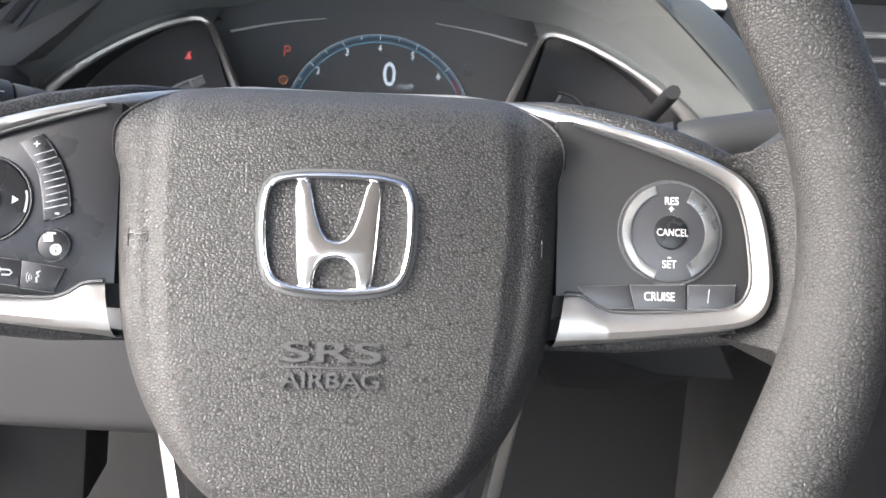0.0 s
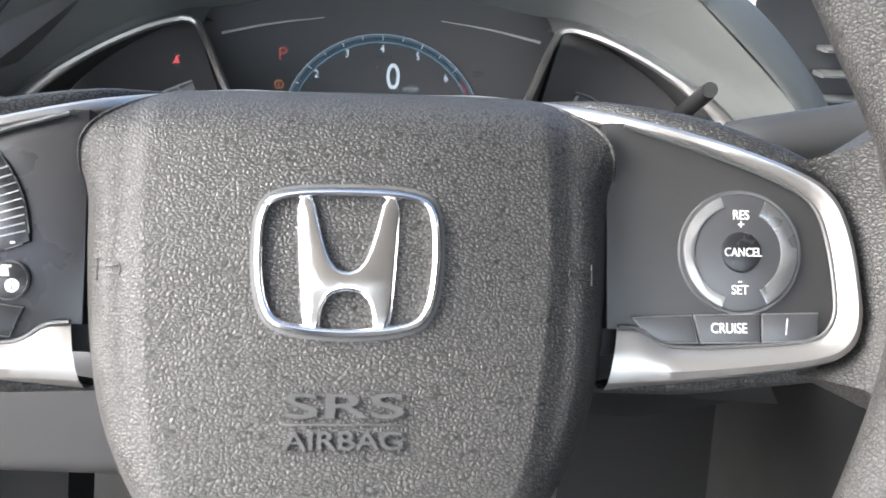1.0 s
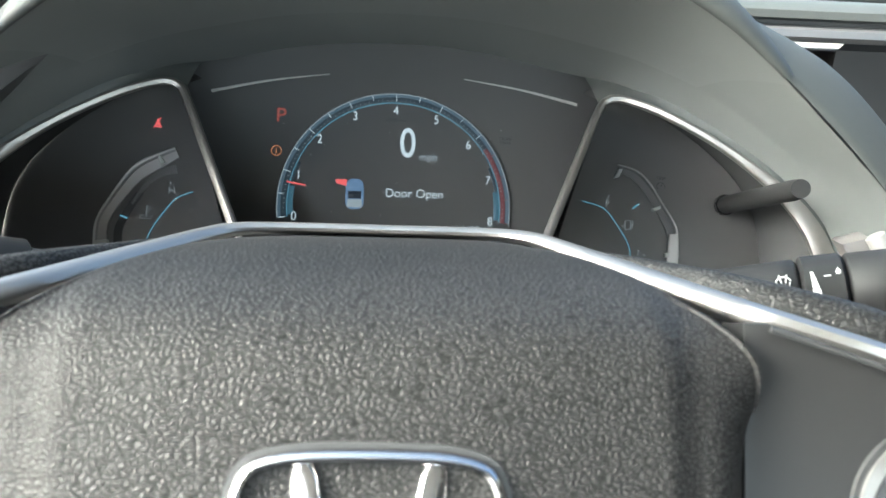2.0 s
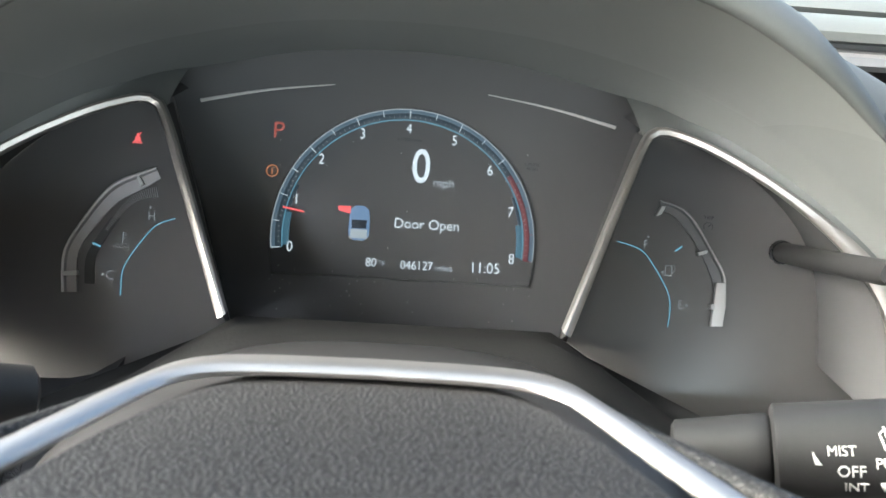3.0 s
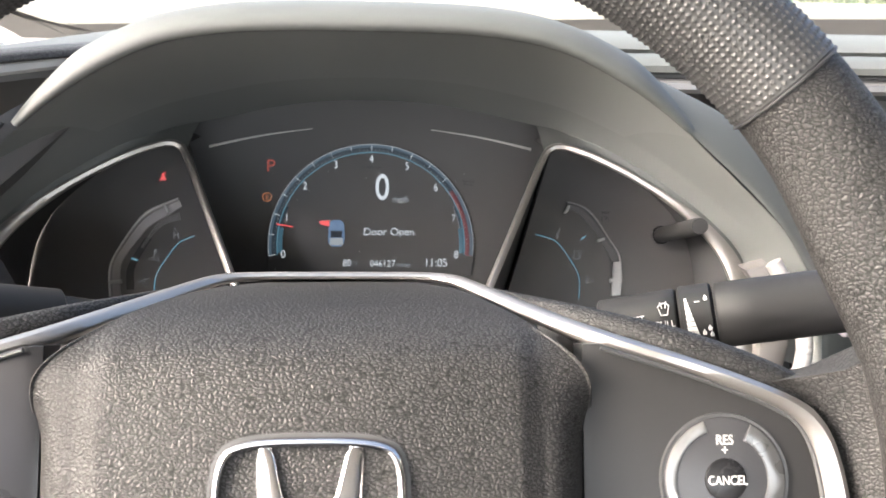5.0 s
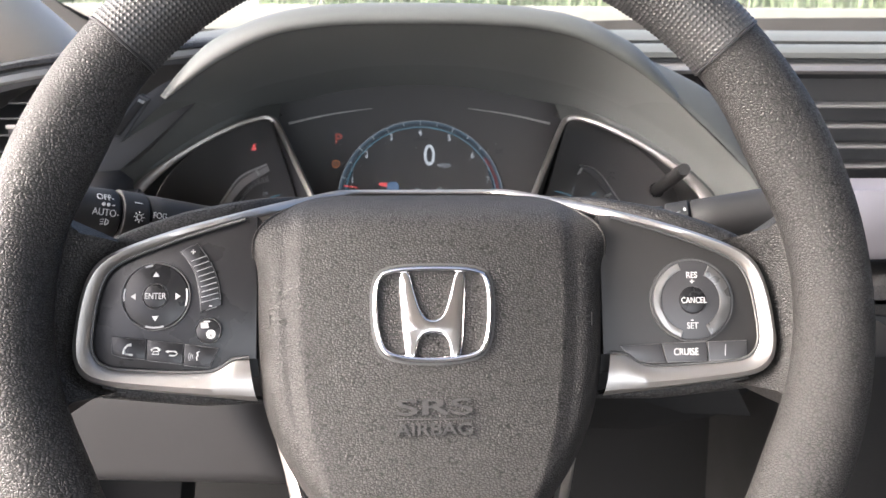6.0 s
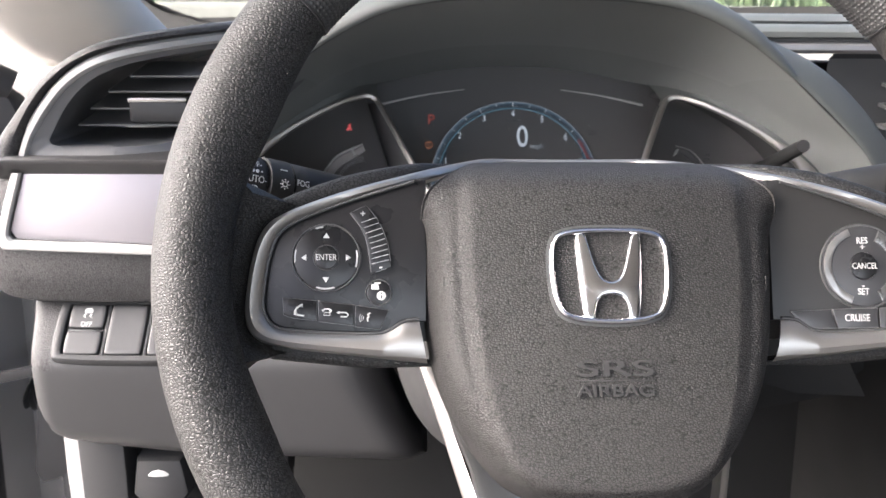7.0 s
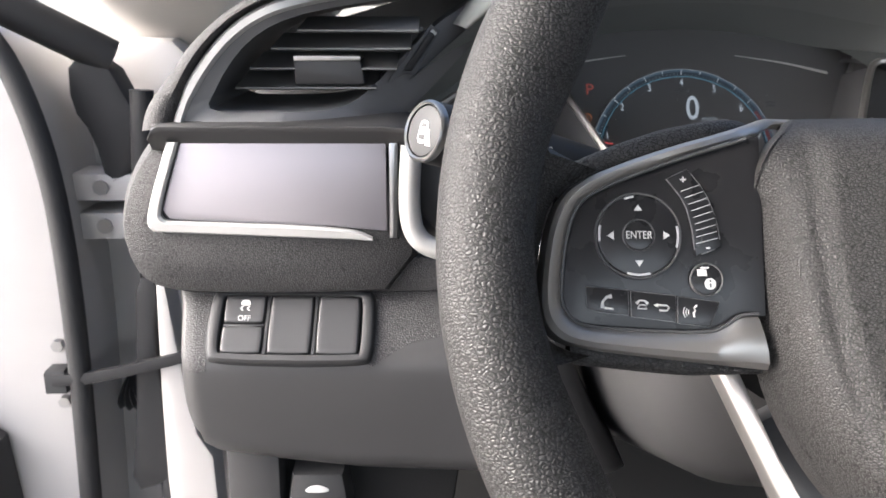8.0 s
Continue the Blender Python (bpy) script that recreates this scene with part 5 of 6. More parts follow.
def air_vent():
    v = thing("air_vent", pose(0, 0, 0), "black air vent with thin slats and a silver arched trim", "air vent")
    hole = resample(chaikin([(-0.2571, 1.0355), (-0.2985, 1.0355), (-0.2925, 1.046), (-0.2850, 1.059), (-0.2739, 1.0715), (-0.2599, 1.0805), (-0.2412, 1.0868), (-0.1993, 1.0935), (-0.1500, 1.0985), (-0.1550, 1.0925), (-0.1780, 1.0790), (-0.1993, 1.0590), (-0.2170, 1.0420), (-0.2291, 1.0355), (-0.2571, 1.0355)], 1, False), 80)
    edge = resample([(-0.2571, 1.0295), (-0.3125, 1.0305), (-0.3065, 1.046), (-0.2975, 1.062), (-0.2841, 1.0770), (-0.2683, 1.0880), (-0.2459, 1.0965), (-0.1993, 1.1045), (-0.1180, 1.1120), (-0.1180, 1.0980), (-0.1500, 1.0720), (-0.1780, 1.0450), (-0.1956, 1.0290), (-0.2273, 1.0295), (-0.2571, 1.0295)], 80)
    at = lambda pts, y: [(p.x, y + recede(p.x) - 0.453, p.y) for p in pts]
    part("housing", loft([at(edge, 0.50), at(edge, 0.4545), at([a.lerp(b, 0.2) for a, b in zip(edge, hole)], 0.4530), at(hole, 0.4570), at(hole, 0.470), at([p * 0.97 + Vector((-0.2226, 1.066)) * 0.03 for p in hole], 0.545)]), VENT, v, "smooth dark vent surround", 50)
    part("duct", plate([(-0.318, 1.02), (-0.14, 1.02), (-0.14, 1.100), (-0.20, 1.094), (-0.255, 1.078), (-0.285, 1.060)], -0.675, -0.66, 0.0005), VENT, v, "", 40, XZ)
    trim = resample(chaikin([(-0.3110, 1.0310), (-0.3055, 1.0450), (-0.2950, 1.0608), (-0.2827, 1.0745), (-0.2673, 1.0852), (-0.2459, 1.0925), (-0.1993, 1.1000), (-0.1300, 1.1070)], 3, False), 60)
    rows = []
    for k, p in enumerate(trim):
        a, b = trim[max(k - 1, 0)], trim[min(k + 1, 59)]
        n = Vector((-(b - a).y, (b - a).x)).normalized()
        wd = 0.0032 if k > 4 else 0.0026
        rows.append([((p + n * wd * f).x, recede(p.x) - 0.453 + y, (p + n * wd * f).y) for f, y in ((-1, 0.460), (-1, 0.4530), (-0.4925, 0.4508), (0.5, 0.4508), (1, 0.4530), (1, 0.460))])
    part("arched_trim", loft(rows), TRIMSILVER, v, "satin silver arched trim", 40)
    for z, x0, x1 in ((1.0752, -0.2520, -0.1870), (1.0657, -0.2665, -0.1915), (1.0552, -0.2785, -0.1990), (1.0448, -0.2870, -0.2100)):
        rows = [[(x, 0.484, z), (x, 0.4815, z + 0.0008), (x, 0.4815, z + 0.0016), (x, 0.485, z + 0.0022), (x, 0.525, z + 0.008), (x, 0.525, z + 0.0055)] for x in (x0, x1)]
        part("slat", loft(rows, True, True), SLAT, v)
    tab = part("slat_tab", plate([(-0.2545, 1.0485), (-0.2525, 1.0475), (-0.2180, 1.0475), (-0.2160, 1.0485), (-0.2185, 1.0620), (-0.2548, 1.0620)], -0.53, -0.4805, 0.0022), SOFT, v, "black slider tab", 40, XZ)
    part("tab_edge", plate([(-0.2546, 1.0606), (-0.2190, 1.0606), (-0.2178, 1.0618), (-0.2184, 1.0634), (-0.2544, 1.0634)], -0.50, -0.4790, 0.0008), SATIN, tab, "silver upper edge", 40)
    for z, x in ((1.0745, -0.187), (1.0645, -0.198), (1.0545, -0.208), (1.0445, -0.218)):
        part("vane_pin", tube([(x - 0.003, 0.492, z + 0.002), (x + 0.002, 0.492, z + 0.002)], 0.0016, 8), SOFT, v)
    # thumb wheel in the sloping side
    def on_slope(nm, outline, d0, d1, b, m, label=""):
        pts = [Vector(p) for p in outline]
        return part(nm, loft([[(p[0], recede(p[0]) - d, p[1]) for p in inset(pts, k)] for k, d in ((0, d0), (0, d1 - b), (b * 0.3, d1 - b * 0.3), (b, d1))], True, True), m, v, label)

    on_slope("wheel_slot", [(-0.1805, 1.0790), (-0.1750, 1.0755), (-0.1895, 1.0520), (-0.1956, 1.0530), (-0.2044, 1.0480), (-0.2035, 1.0500)], -0.008, 0.0018, 0.0003, PIT)
    on_slope("thumb_wheel", [(-0.1800, 1.0772), (-0.1765, 1.0745), (-0.1911, 1.0540), (-0.1958, 1.0548)], 0.0, 0.0046, 0.0012, SOFT, "ribbed thumb wheel")
    on_slope("wheel_mark", [(-0.1797, 1.0766), (-0.1768, 1.0744), (-0.1780, 1.0728), (-0.1808, 1.0750)], 0.0, 0.0046, 0.0004, PRINT)
    return v


TAUPE = mat("taupe_trim", (0.17, 0.16, 0.155), 0.45, 0.3, vary=0.05)
SLAT = mat("slat_grey", (0.10, 0.10, 0.10), 0.35, vary=0.1)
dashboard_left()
air_vent()


def knee_left(z):
    return float(np.interp(z, (0.851, 0.855, 0.864, 0.879, 0.902, 0.925, 0.947), (-0.3070, -0.3106, -0.3146, -0.3168, -0.3176, -0.3208, -0.3270)))


def knee_right(z):
    return -0.112 + 0.046 * max(0.0, (0.947 - z) / 0.113) ** 1.6


def knee_low(x):
    return float(np.interp(x, (-0.307, -0.291, -0.263, -0.219, -0.086), (0.8480, 0.8455, 0.8412, 0.8360, 0.8295)))


def knee_face(x, z):
    """Depth of the knee panel: upright below, laid back above, rounded at its free edges."""
    d = z - 0.9035
    y = 0.4335 + (d + math.sqrt(d * d + 0.000016)) / 2
    for gap, r in ((x - knee_left(z), 0.011), (z - knee_low(x), 0.014), (knee_right(z) - x, 0.022)):
        if gap < r:
            y += r - math.sqrt(max(0.0, r * r - (r - max(gap, 0.0)) ** 2))
    return y


def knee_patch(name, x0, x1, z0, z1, proud, material, parent, label="", nx=24, nz=36):
    """A stretch of the knee panel's face; the edges are numbers or functions of height or breadth."""
    rows = []
    for j in range(-1, nz + 2):
        row = []
        for i in range(-1, nx + 2):
            s, t = min(max(i / nx, 0), 1) ** 1.5, (min(max(j / nz, 0), 1)) ** 1.3
            x = x0 + s * (x1 - x0) if isinstance(x0, float) else -0.2
            lo = z0(x) if callable(z0) else z0
            z = lo + t * (z1 - lo)
            if callable(x0):
                x = x0(z) + s * ((x1(z) if callable(x1) else x1) - x0(z))
                lo = z0(x) if callable(z0) else z0
                z = lo + t * (z1 - lo)
            sunk = 0.05 if proud == 0 else 0.0012
            row.append((x, knee_face(x, z) - proud + (sunk if i in (-1, nx + 1) or j in (-1, nz + 1) else 0), z))
        rows.append(row)
    return part(name, loft(rows), material, parent, label, 60)


def knee_panel():
    k = thing("knee_panel", pose(0, 0, 0), "dark grained knee panel below the dashboard", "knee panel")
    knee_patch("lid", knee_left, knee_right, knee_low, 0.947, 0, SOFT, k, "", 40, 48)
    knee_patch("grained_patch", lambda z: knee_left(z) + 0.004, -0.3020, 0.8990, 0.9460, 0.0003, DASH, k, "leather-grained patch", 8)
    knee_patch("grained_patch", -0.2150, -0.125, lambda x: float(np.interp(x, (-0.215, -0.212, -0.207, -0.1995, -0.189, -0.175, -0.11), (0.9000, 0.9015, 0.9045, 0.9090, 0.9130, 0.9150, 0.9170))), 0.9460, 0.0003, DASH, k, "leather-grained patch with a curved lower edge")
    panel("lower_lip", [(-0.300, 0.8500), (-0.219, 0.8400), (-0.100, 0.8350), (-0.100, 0.8300), (-0.219, 0.8360), (-0.300, 0.8450)], 0.452, 0.60, 0.002, UNDER, k, "dark return edge", 0)
    return k


knee_panel()


def switch_bank():
    s = thing("switch_panel", pose(0, 0.4335, 0.905, 45) @ pose(0, 0, 0, 0, 0, -0.9), "black switch panel with one marked button and two blanks", "switch panel")
    oblong = lambda x0, x1, y0, y1, r: [(x0 + r, y0), (x1 - r, y0), (x1, y0 + r), (x1, y1 - r), (x1 - r, y1), (x0 + r, y1), (x0, y1 - r), (x0, y0 + r)]
    ring = lambda x0, x1, y0, y1, r, z: [(q.x, q.y, z) for q in chaikin(oblong(x0, x1, y0, y1, r), 2)]
    X0, X1, Y0, Y1 = -0.3025, -0.2120, -0.0050, 0.0395
    bevel = [(-0.0006, -0.004), (-0.0006, 0.0006), (0.0004, 0.0022), (0.0014, 0.0030), (0.0058, 0.0030), (0.0064, 0.0024), (0.0066, -0.001)]
    part("surround", loft([ring(X0 + g, X1 - g, Y0 + g * 0.7, Y1 - g * 0.7, max(0.0022, 0.0048 - g * 0.5), z) for g, z in bevel], True), BUTTON, s, "raised black frame with rounded edges", 45)
    part("well", plate(oblong(X0 + 0.004, X1 - 0.004, Y0 + 0.002, Y1 - 0.002, 0.003), -0.004, 0.0004, 0.0003), UNDER, s)
    for nm, x0, x1, y0, y1 in (("traction_button", -0.2945, -0.2722, 0.0178, 0.0345), ("blank_button", -0.2945, -0.2722, 0.0000, 0.0160), ("blank_button", -0.2692, -0.2458, 0.0000, 0.0345), ("blank_button", -0.2428, -0.2199, 0.0000, 0.0345)):
        rows = [ring(x0 + g, x1 - g, y0 + g, y1 - g, 0.0014, z) for g, z in ((0, -0.003), (0, 0.0018), (0.0003, 0.0026), (0.0010, 0.0029), (0.0030, 0.0028))]
        b = part(nm, loft(rows, True, True), SWITCHTOP, s, "", 50)
        if nm == "traction_button":
            lettering("OFF", 0.0046, PRINT, b, 0, 0, 0, sx=0.9, m=Matrix.Translation((-0.2832, 0.0202, 0.0030)))
            u, v = -0.2832, 0.0268
            car = chaikin([(u - 0.0017, v + 0.0046), (u + 0.0017, v + 0.0046), (u + 0.0026, v + 0.0030), (u + 0.0026, v + 0.0012), (u - 0.0026, v + 0.0012), (u - 0.0026, v + 0.0030)], 1)
            marks = [[(x, v + 0.0008), (x + 0.0009, v + 0.0008), (x - 0.0002, v - 0.0006), (x + 0.0009, v - 0.0020), (x, v - 0.0020), (x - 0.0011, v - 0.0006)] for x in (u - 0.0018, u + 0.0018)]
            decal("skid_sign", [car] + marks, 0.0028, 0.0031, PRINT, b)
    for x in (-0.2707, -0.2443):
        part("divider", box(x - 0.0009, x + 0.0009, 0.0000, 0.0350, -0.001, 0.0014, 0.0004), SWITCHTOP, s)
    part("divider", box(-0.2945, -0.2722, 0.0163, 0.0175, -0.001, 0.0012, 0.0003), SWITCHTOP, s)


SWITCHTOP = mat("button_plastic", (0.020, 0.020, 0.021), 0.5, grain=("noise", 1800, 0.0002), bump=0.15, vary=0.06)


switch_bank()


def under_dash():
    u = thing("under_dash_cover", pose(0, 0, 0), "dark plastic covers under the dashboard", "under cover")
    panel("cover", [(-0.300, 0.862), (-0.300, 0.50), (-0.272, 0.50), (-0.268, 0.862)], 0.452, 0.52, 0.004, SOFT, u, "", 0)
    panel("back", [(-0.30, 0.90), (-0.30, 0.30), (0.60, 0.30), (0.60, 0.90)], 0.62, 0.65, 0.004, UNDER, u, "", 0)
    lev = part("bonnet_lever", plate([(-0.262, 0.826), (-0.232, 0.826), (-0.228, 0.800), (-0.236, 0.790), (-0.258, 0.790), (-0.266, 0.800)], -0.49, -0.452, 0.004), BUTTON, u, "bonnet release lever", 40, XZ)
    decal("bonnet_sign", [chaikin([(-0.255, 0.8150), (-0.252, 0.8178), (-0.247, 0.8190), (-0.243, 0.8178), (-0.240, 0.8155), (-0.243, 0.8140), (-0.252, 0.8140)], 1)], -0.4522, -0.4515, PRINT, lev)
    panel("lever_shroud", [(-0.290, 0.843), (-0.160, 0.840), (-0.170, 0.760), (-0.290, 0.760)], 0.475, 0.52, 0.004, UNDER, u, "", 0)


under_dash()

# ---- dashboard, passenger side ----
def dashboard_right():
    d = thing("dashboard", pose(0, 0, 0), "dark grey dashboard with a silver line and black vents", "dashboard")
    X0, X1 = 0.150, 1.05
    def sweep(nm, prof, m, label="", n=24, start=0.150):
        rows = [[(x, y + 0.03 * ((x - X0) / 0.9) ** 2, z) for y, z in prof] for x in np.linspace(start, X1, n)]
        part(nm, loft(rows), m, d, label, 30)
    sweep("silver_line", [(0.592, 1.0880), (0.5860, 1.0885), (0.5845, 1.0910), (0.5860, 1.0945), (0.592, 1.0955)], SATIN, "satin silver trim line")
    sweep("groove", [(0.594, 1.0950), (0.600, 1.0965), (0.600, 1.0990)], BLACK)
    sweep("roll", [(0.600, 1.0985), (0.5960, 1.1000), (0.5965, 1.1040), (0.604, 1.1075), (0.625, 1.1095), (0.640, 1.1090)], TOP, "padded roll of the dash")
    sweep("dash_top", [(0.642, 1.1080), (0.640, 1.1115), (0.650, 1.1155), (0.72, 1.1175), (0.90, 1.1150), (1.03, 1.112)], TOP, "soft grey dash top")
    sweep("lower_face", [(0.592, 1.0885), (0.600, 1.0840), (0.606, 1.04), (0.605, 0.985), (0.565, 0.975), (0.535, 0.95), (0.53, 0.86), (0.60, 0.83)], BLACK, "black lower dash face", 24, 0.246)
    for k, z in enumerate((1.062, 1.046, 1.030, 1.014)):
        rows = [[(x, 0.592, z), (x, 0.588, z + 0.0006), (x, 0.588, z + 0.0018), (x, 0.594, z + 0.003), (x, 0.604, z + 0.004), (x, 0.604, z + 0.001)] for x in (0.292, 0.560)]
        part("slat", loft(rows, True, True), SLAT, d)
    # satin trim and lilac panel beside the column
    panel("trim_block", [(0.2115, 1.0040), (0.2170, 1.0055), (0.2245, 1.0075), (0.2275, 1.0055), (0.240, 0.985), (0.243, 0.960), (0.240, 0.930), (0.228, 0.930), (0.2235, 0.980), (0.2200, 0.993)], 0.500, 0.509, 0.003, TAUPE, d, "taupe trim block beside the column", 0)
    pts = resample(chaikin([(0.2265, 0.499, 1.0085), (0.2345, 0.496, 0.996), (0.2440, 0.494, 0.980), (0.2470, 0.490, 0.960), (0.2400, 0.482, 0.944), (0.220, 0.475, 0.938), (0.17, 0.470, 0.937)], 3, False), 40)
    part("column_trim", tube(pts, 0.0045, 14), TRIMSILVER, d, "curved satin trim beside the column")
    panel("decor_panel", [(0.262, 1.02), (0.262, 0.972), (0.30, 0.970), (0.45, 0.972), (0.45, 1.02)], 0.480, 0.52, 0.003, LILAC, d, "lilac metal panel", 0)
    panel("bolster", [(0.262, 0.962), (0.262, 0.925), (0.70, 0.925), (0.70, 0.962)], 0.470, 0.60, 0.012, DASH, d, "grained lower bolster")
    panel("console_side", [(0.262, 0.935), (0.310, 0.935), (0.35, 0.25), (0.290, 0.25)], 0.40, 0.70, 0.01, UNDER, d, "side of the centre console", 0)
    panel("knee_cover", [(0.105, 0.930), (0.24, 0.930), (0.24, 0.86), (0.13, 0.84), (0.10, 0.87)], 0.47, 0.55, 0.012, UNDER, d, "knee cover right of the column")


dashboard_right()

# ---- floor and pedals ----
def slab(name, x0, x1, y0, y1, z0, z1, m, label, category, kind="structure", b=0.004):
    o = part(name, box(x0, x1, y0, y1, z0, z1, b), m)
    return tagged(o, label, category, "", kind)


slab("floor", -0.44, 1.05, -1.30, 1.02, 0.24, 0.28, CARPET, "dark carpeted car floor", "floor")


def pedal(x, y, z, wd, ht, label):
    p = thing("pedal", pose(x, y, z, 55), label, "pedal", "pedals")
    part("pad", plate([(-wd, -ht), (wd, -ht), (wd * 0.9, ht), (-wd * 0.9, ht)], -0.008, 0.006, 0.004, 1), PEDAL, p, "grey rubber pad")
    for k in range(4):
        part("rib", plate([(-wd * 0.75, ht * (-0.65 + k * 0.4)), (wd * 0.75, ht * (-0.65 + k * 0.4)), (wd * 0.75, ht * (-0.5 + k * 0.4)), (-wd * 0.75, ht * (-0.5 + k * 0.4))], 0.004, 0.0085, 0.001), RUBBER, p)
    part("arm", tube([(0, 0, -0.006), (0, 0.05, -0.03), (0, 0.18, -0.03), (0, 0.26, 0.02)], 0.008, 10), BLACK, p)


PEDAL = mat("pedal_rubber", (0.14, 0.135, 0.13), 0.6, grain=("noise", 300, 0.001), bump=0.3)
pedal(0.218, 0.70, 0.640, 0.024, 0.040, "upright grey accelerator pedal")
pedal(0.098, 0.70, 0.632, 0.038, 0.030, "wide grey brake pedal")

# ---- body of the car round the seat ----
slab("ceiling", -0.46, 1.06, -1.29, 0.16, 1.46, 1.50, BEIGE, "light grey cloth headliner", "headliner")
# unseen wall, carried up past the window line to block light from the right
slab("wall_right", 1.05, 1.10, -1.30, 1.00, 0.24, 1.455, SOFT, "unseen dark wall up to the roof, keeps light off the right", "door panel")
# unseen wall, kept low so light comes in from the left rear
slab("wall_left", -0.50, -0.45, -1.30, -0.62, 0.24, 0.95, BEIGE, "grey trim of the rear door", "door post")
slab("wall_front", -0.44, 1.05, 1.02, 1.06, 0.24, 1.06, BLACK, "black bulkhead below the windscreen", "bulkhead")


def windscreen():
    """Glass from the bulkhead up to the roof, with a black printed border."""
    w = thing("window_1", pose(0, 0, 0), "clear sloping windscreen with a black printed border", "windscreen", kind="structure")
    a, b = Vector((0, 1.10, 1.118)), Vector((0, 0.14, 1.49))
    L = lambda x, s: (x, a.y + (b.y - a.y) * s, a.z + (b.z - a.z) * s)
    bm = loft([[L(-0.44, -0.07), L(1.05, -0.07)], [L(-0.36, 1), L(0.98, 1)]])
    g = part("pane", bm, GLASS, w)
    g.visible_shadow = False
    inner = chaikin([(-0.435, 0.180), (-0.421, 0.0887), (-0.413, 0.0227), (-0.390, -0.022), (-0.34, -0.018), (-0.20, -0.008), (0.10, 0.014), (0.40, 0.036), (0.90, 0.05), (0.98, 0.09)], 2, False)
    inn = resample(inner, 50)
    out = [Vector((-0.46 + 1.54 * k / 49, -0.07)) for k in range(50)]
    out[0] = Vector((-0.47, 0.17))
    part("printed_border", loft([[Vector(L(p.x, p.y)) + Vector((0, -0.008, -0.004)) for p in ring] for ring in (inn, out)]), BLACK, w)
    # unreadable sticker: a strip of bars
    rnd = random.Random(2)
    bars, x = [], -0.250
    while x < -0.175:
        wd = rnd.choice((0.0006, 0.0012, 0.002))
        bars.append([(x, 0.0), (x + wd, 0.0), (x + wd, 0.010), (x, 0.010)])
        x += wd + rnd.choice((0.0008, 0.0014))
    decal("sticker_bars", bars, 0.0, 0.0003, BLACK, w, "", pose(-0.02, 1.055, 1.1435, 90))
    decal("sticker", [[(-0.262, -0.006), (-0.165, -0.006), (-0.165, 0.016), (-0.262, 0.016)]], -0.0006, -0.0002, PRINT, w, "pale sticker", pose(-0.02, 1.055, 1.1435, 90))


def glass_material():
    m = bpy.data.materials.new("clear_glass")
    m.use_nodes = True
    nt = m.node_tree
    nt.nodes.remove(nt.nodes["Principled BSDF"])
    tr, gl, mx = nt.nodes.new("ShaderNodeBsdfTransparent"), nt.nodes.new("ShaderNodeBsdfGlossy"), nt.nodes.new("ShaderNodeMixShader")
    tr.inputs[0].default_value = (0.70, 0.74, 0.70, 1)
    gl.inputs["Roughness"].default_value = 0.02
    fr = nt.nodes.new("ShaderNodeFresnel")
    fr.inputs[0].default_value = 1.3
    nt.links.new(fr.outputs[0], mx.inputs[0])
    nt.links.new(tr.outputs[0], mx.inputs[1])
    nt.links.new(gl.outputs[0], mx.inputs[2])
    nt.links.new(mx.outputs[0], nt.nodes["Material Output"].inputs[0])
    return m


GLASS = glass_material()
windscreen()


def rear_wall():
    """Unseen back of the cabin; its window opening is there to let light in."""
    w = thing("wall_rear", pose(0, 0, 0), "unseen grey cabin rear with a window opening that lets light in", "cabin wall", kind="structure")
    for x0, x1, z0, z1 in ((-0.55, 1.15, 0.24, 0.98), (-0.55, 1.15, 1.42, 1.50), (-0.55, -0.36, 0.984, 1.416), (0.96, 1.15, 0.984, 1.416)):
        part("panel", box(x0, x1, -1.36, -1.30, z0, z1, 0.004), BEIGE, w)
    g = part("pane", loft([[(-0.36, -1.33, 0.98), (0.96, -1.33, 0.98)], [(-0.36, -1.33, 1.42), (0.96, -1.33, 1.42)]]), GLASS, w, "rear window glass")
    g.visible_shadow = False


rear_wall()


def a_pillar():
    p = thing("a_pillar", pose(0, 0, 0), "light grey cloth-covered windscreen pillar", "pillar", kind="structure")
    rows = []
    for s in np.linspace(0, 1, 12):
        c = Vector((-0.415, 0.98, 1.03)).lerp(Vector((-0.46, 0.12, 1.49)), s)
        k = 1 + 0.25 * max(0.0, 1 - s / 0.2)
        rows.append([c + Vector((0.075 * k * math.cos(a), -0.02 * math.cos(a), 0.055 * k * math.sin(a))) for a in np.linspace(0, 2 * math.pi, 24, endpoint=False)])
    part("trim", loft(rows, True, True), BEIGE, p)
    rows = []
    for s in np.linspace(0, 1, 6):
        c = Vector((1.03, 1.02, 1.05)).lerp(Vector((1.02, 0.12, 1.49)), s)
        rows.append([c + Vector((0.06 * math.cos(a), 0, 0.05 * math.sin(a))) for a in np.linspace(0, 2 * math.pi, 20, endpoint=False)])
    part("trim", loft(rows, True, True), BEIGE, p)


a_pillar()


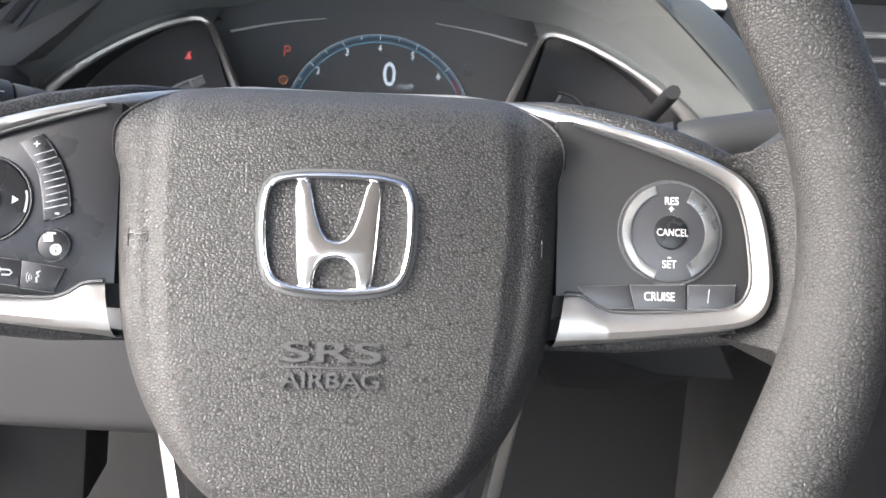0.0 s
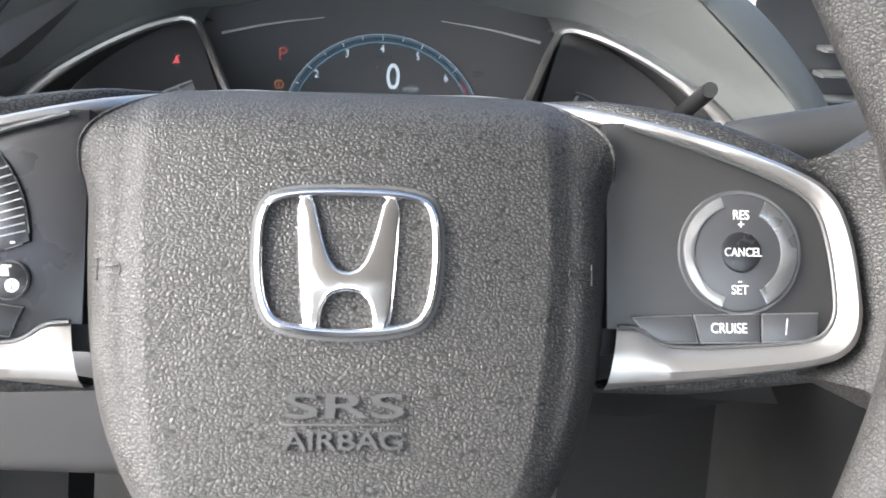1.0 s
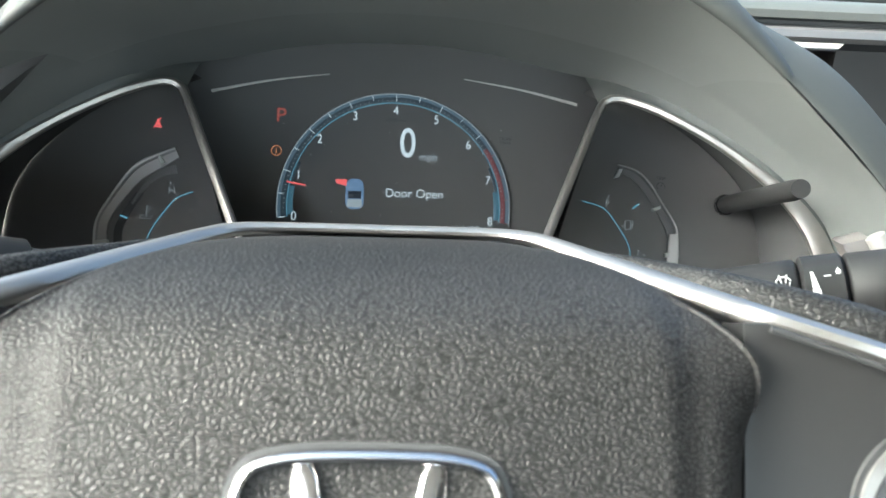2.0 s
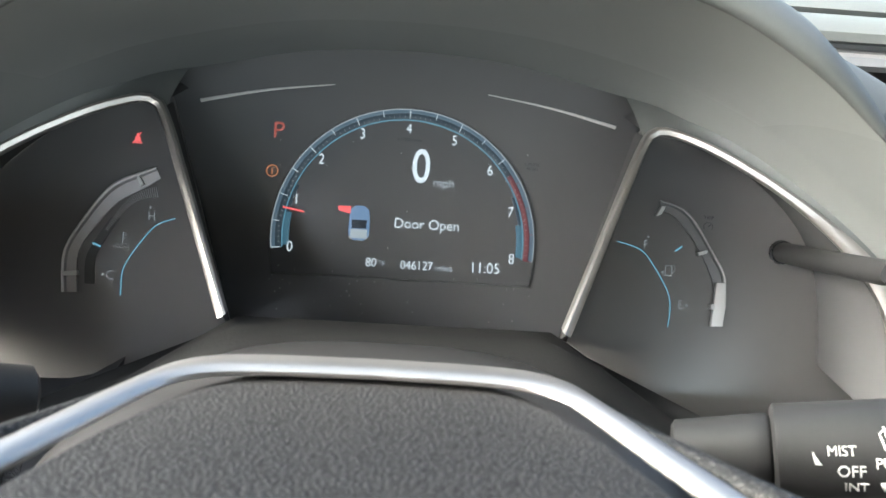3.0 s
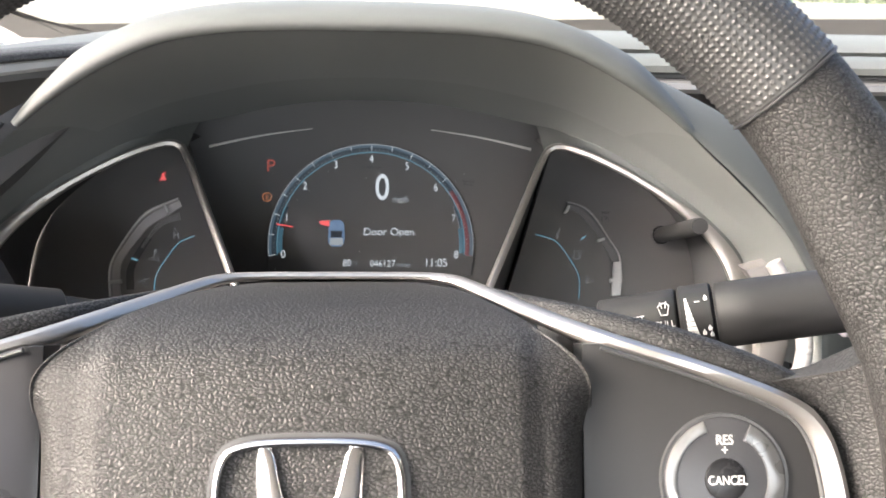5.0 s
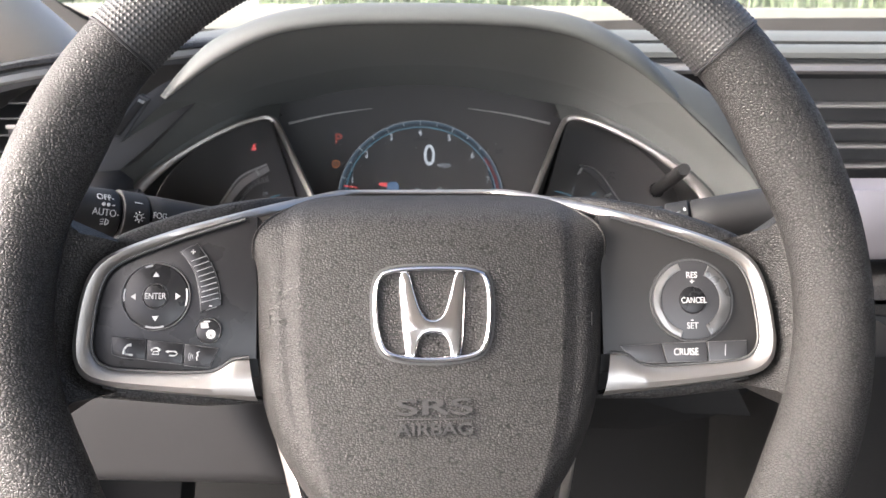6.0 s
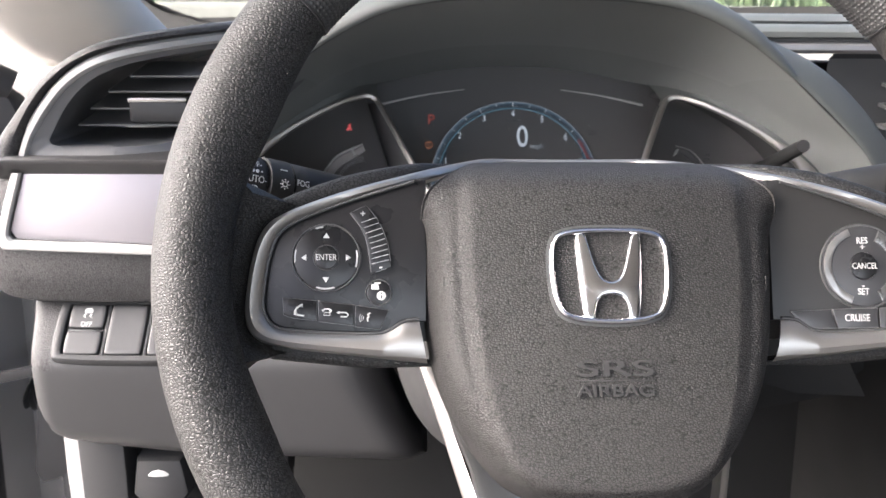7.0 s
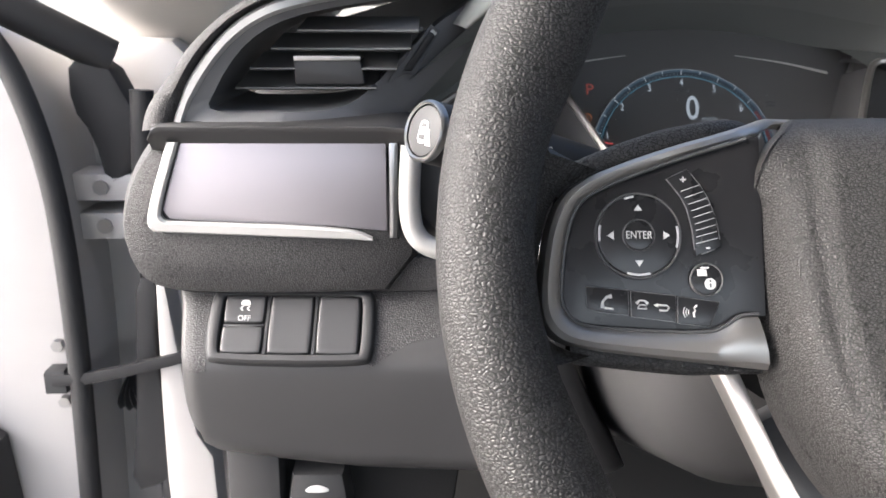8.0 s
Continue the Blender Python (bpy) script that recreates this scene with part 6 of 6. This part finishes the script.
# ---- the open driver's door and the door opening ----
def door_opening():
    b = thing("door_frame", pose(0, 0, 0), "white painted door opening with black rubber seal and hinges", "door frame", kind="structure")
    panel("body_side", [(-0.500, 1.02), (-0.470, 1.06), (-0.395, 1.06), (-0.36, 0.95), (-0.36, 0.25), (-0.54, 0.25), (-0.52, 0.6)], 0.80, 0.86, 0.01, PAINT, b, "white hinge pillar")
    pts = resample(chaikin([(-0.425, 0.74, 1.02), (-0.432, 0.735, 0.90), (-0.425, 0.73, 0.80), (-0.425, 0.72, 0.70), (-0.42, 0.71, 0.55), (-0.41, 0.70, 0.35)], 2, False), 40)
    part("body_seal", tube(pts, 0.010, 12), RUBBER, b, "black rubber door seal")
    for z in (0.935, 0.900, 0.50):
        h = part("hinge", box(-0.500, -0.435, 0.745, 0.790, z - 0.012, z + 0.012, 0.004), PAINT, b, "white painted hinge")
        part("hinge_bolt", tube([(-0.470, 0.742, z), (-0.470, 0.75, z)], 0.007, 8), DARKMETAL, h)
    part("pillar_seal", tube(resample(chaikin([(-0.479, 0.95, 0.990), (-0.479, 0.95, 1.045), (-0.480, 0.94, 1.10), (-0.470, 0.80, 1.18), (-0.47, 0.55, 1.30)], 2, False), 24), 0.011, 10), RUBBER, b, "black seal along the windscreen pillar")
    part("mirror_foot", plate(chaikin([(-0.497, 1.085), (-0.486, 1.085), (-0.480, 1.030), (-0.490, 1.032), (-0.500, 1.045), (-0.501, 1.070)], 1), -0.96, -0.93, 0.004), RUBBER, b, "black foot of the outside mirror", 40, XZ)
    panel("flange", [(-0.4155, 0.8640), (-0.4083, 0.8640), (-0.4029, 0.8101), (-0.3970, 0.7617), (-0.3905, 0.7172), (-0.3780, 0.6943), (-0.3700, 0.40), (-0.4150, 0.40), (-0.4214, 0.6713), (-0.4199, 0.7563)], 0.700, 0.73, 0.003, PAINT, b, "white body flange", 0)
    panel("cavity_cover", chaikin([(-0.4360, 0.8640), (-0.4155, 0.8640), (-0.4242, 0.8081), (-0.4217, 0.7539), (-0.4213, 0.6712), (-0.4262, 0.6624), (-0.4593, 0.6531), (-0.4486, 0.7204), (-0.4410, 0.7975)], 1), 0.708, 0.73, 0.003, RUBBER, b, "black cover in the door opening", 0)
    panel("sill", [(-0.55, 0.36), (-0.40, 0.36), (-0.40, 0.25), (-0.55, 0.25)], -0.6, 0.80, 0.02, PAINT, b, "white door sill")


def car_door():
    d = thing("car_door", pose(0, 0, 0), "white car door standing wide open, its hinge edge towards the cabin", "car door")
    edge = chaikin([(-0.80, 1.12), (-0.60, 1.100), (-0.535, 1.075), (-0.505, 1.02), (-0.492, 0.94), (-0.490, 0.82), (-0.494, 0.70), (-0.500, 0.55), (-0.515, 0.30), (-0.80, 0.30)], 1)
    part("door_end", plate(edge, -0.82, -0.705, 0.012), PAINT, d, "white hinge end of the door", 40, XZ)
    seal = resample(chaikin([(-0.56, 0.700, 1.098), (-0.520, 0.698, 1.062), (-0.498, 0.696, 1.00), (-0.487, 0.695, 0.93), (-0.485, 0.695, 0.82), (-0.489, 0.695, 0.70), (-0.495, 0.695, 0.55), (-0.510, 0.695, 0.30)], 2, False), 50)
    part("door_seal", tube(seal, 0.0095, 12), RUBBER, d, "black rubber seal strip")
    part("door_lining", plate([(-0.80, 0.90), (-0.56, 0.72), (-0.525, 0.30), (-0.80, 0.30)], -0.70, -0.64, 0.02), SOFT, d, "dark lower lining", 40, XZ)
    part("window_frame", tube(resample([(-0.60, 0.70, 1.16), (-0.535, 0.72, 1.095), (-0.455, 0.76, 1.045)], 12), 0.016, 12), RUBBER, d, "black window frame strip")
    part("mirror_sail", plate(chaikin([(-0.4886, 1.0479), (-0.4548, 1.0433), (-0.4411, 1.0139), (-0.4260, 0.9838), (-0.4337, 0.9650), (-0.4506, 0.9337), (-0.4656, 0.9337), (-0.4738, 0.9798), (-0.4905, 1.0042)], 1), -0.775, -0.745, 0.006), RUBBER, d, "dark mirror sail", 40, XZ)
    strap = resample(chaikin([(-0.508, 0.690, 0.7766), (-0.4808, 0.690, 0.7772), (-0.4362, 0.695, 0.7850), (-0.3900, 0.702, 0.7945)], 2, False), 16)
    part("check_strap", loft([[(p[0], p[1] + y, p[2] + z) for y, z in ((-0.003, -0.0050), (-0.004, 0.0), (-0.003, 0.0050), (0.003, 0.0050), (0.003, -0.0050))] for p in strap], True, True), RUBBER, d, "flat black door check strap", 50)
    part("strap_seat", box(-0.515, -0.497, 0.688, 0.706, 0.764, 0.786, 0.004), RUBBER, d)
    for z in (0.8041, 0.7507):
        part("bolt", tube([(-0.505, 0.704, z), (-0.505, 0.697, z)], 0.0055, 6), DARKMETAL, d, "silver bolt")
    boot = [(-0.475 + 0.05 * k / 20, 0.76, 0.735 - 0.02 * k / 20 + 0.05 * (k / 20) ** 2) for k in range(21)]
    part("cable_boot", tube(boot, [0.016 + 0.004 * (k % 2) for k in range(21)], 14), RUBBER, d, "ribbed rubber cable boot")


door_opening()
car_door()

# ---- outside ----
g = part("ground", box(-80, 80, -60, 200, -0.1, 0.0, 0.01), CONCRETE)
tagged(g, "pale sunlit concrete parking ground", "ground", "", "structure")
# stands in for the kerb; raised until it lines up in the camera's view
w = part("kerb_strip", box(-40, 40, 9.0, 9.5, 0.0, 1.20, 0.03), CONCRETE)
tagged(w, "pale concrete strip before the grass, its height fitted to the camera's view", "wall", "", "structure")


def grass_bank():
    rnd = random.Random(7)
    verts, faces = [], []
    for k in range(26000):
        x, y = rnd.uniform(-9, 12), rnd.uniform(9.5, 13)
        z = 1.12 + (y - 9.5) * 0.35
        h, a = rnd.uniform(0.08, 0.28), rnd.uniform(0, math.pi)
        dx, dy = 0.03 * math.cos(a), 0.03 * math.sin(a)
        lean = rnd.uniform(-0.08, 0.08)
        i = len(verts)
        verts += [(x - dx, y - dy, z), (x + dx, y + dy, z), (x + lean, y + lean, z + h)]
        faces.append((i, i + 1, i + 2))
    i = len(verts)
    verts += [(-40, 9.45, 1.12), (40, 9.45, 1.12), (40, 16, 3.4), (-40, 16, 3.4)]
    faces.append((i, i + 1, i + 2, i + 3))
    me = bpy.data.meshes.new("grass")
    me.from_pydata(verts, [], faces)
    me.materials.append(LEAF)
    tagged(new("grass", me), "sunlit green grass bank", "grass", "", "stuff")


grass_bank()
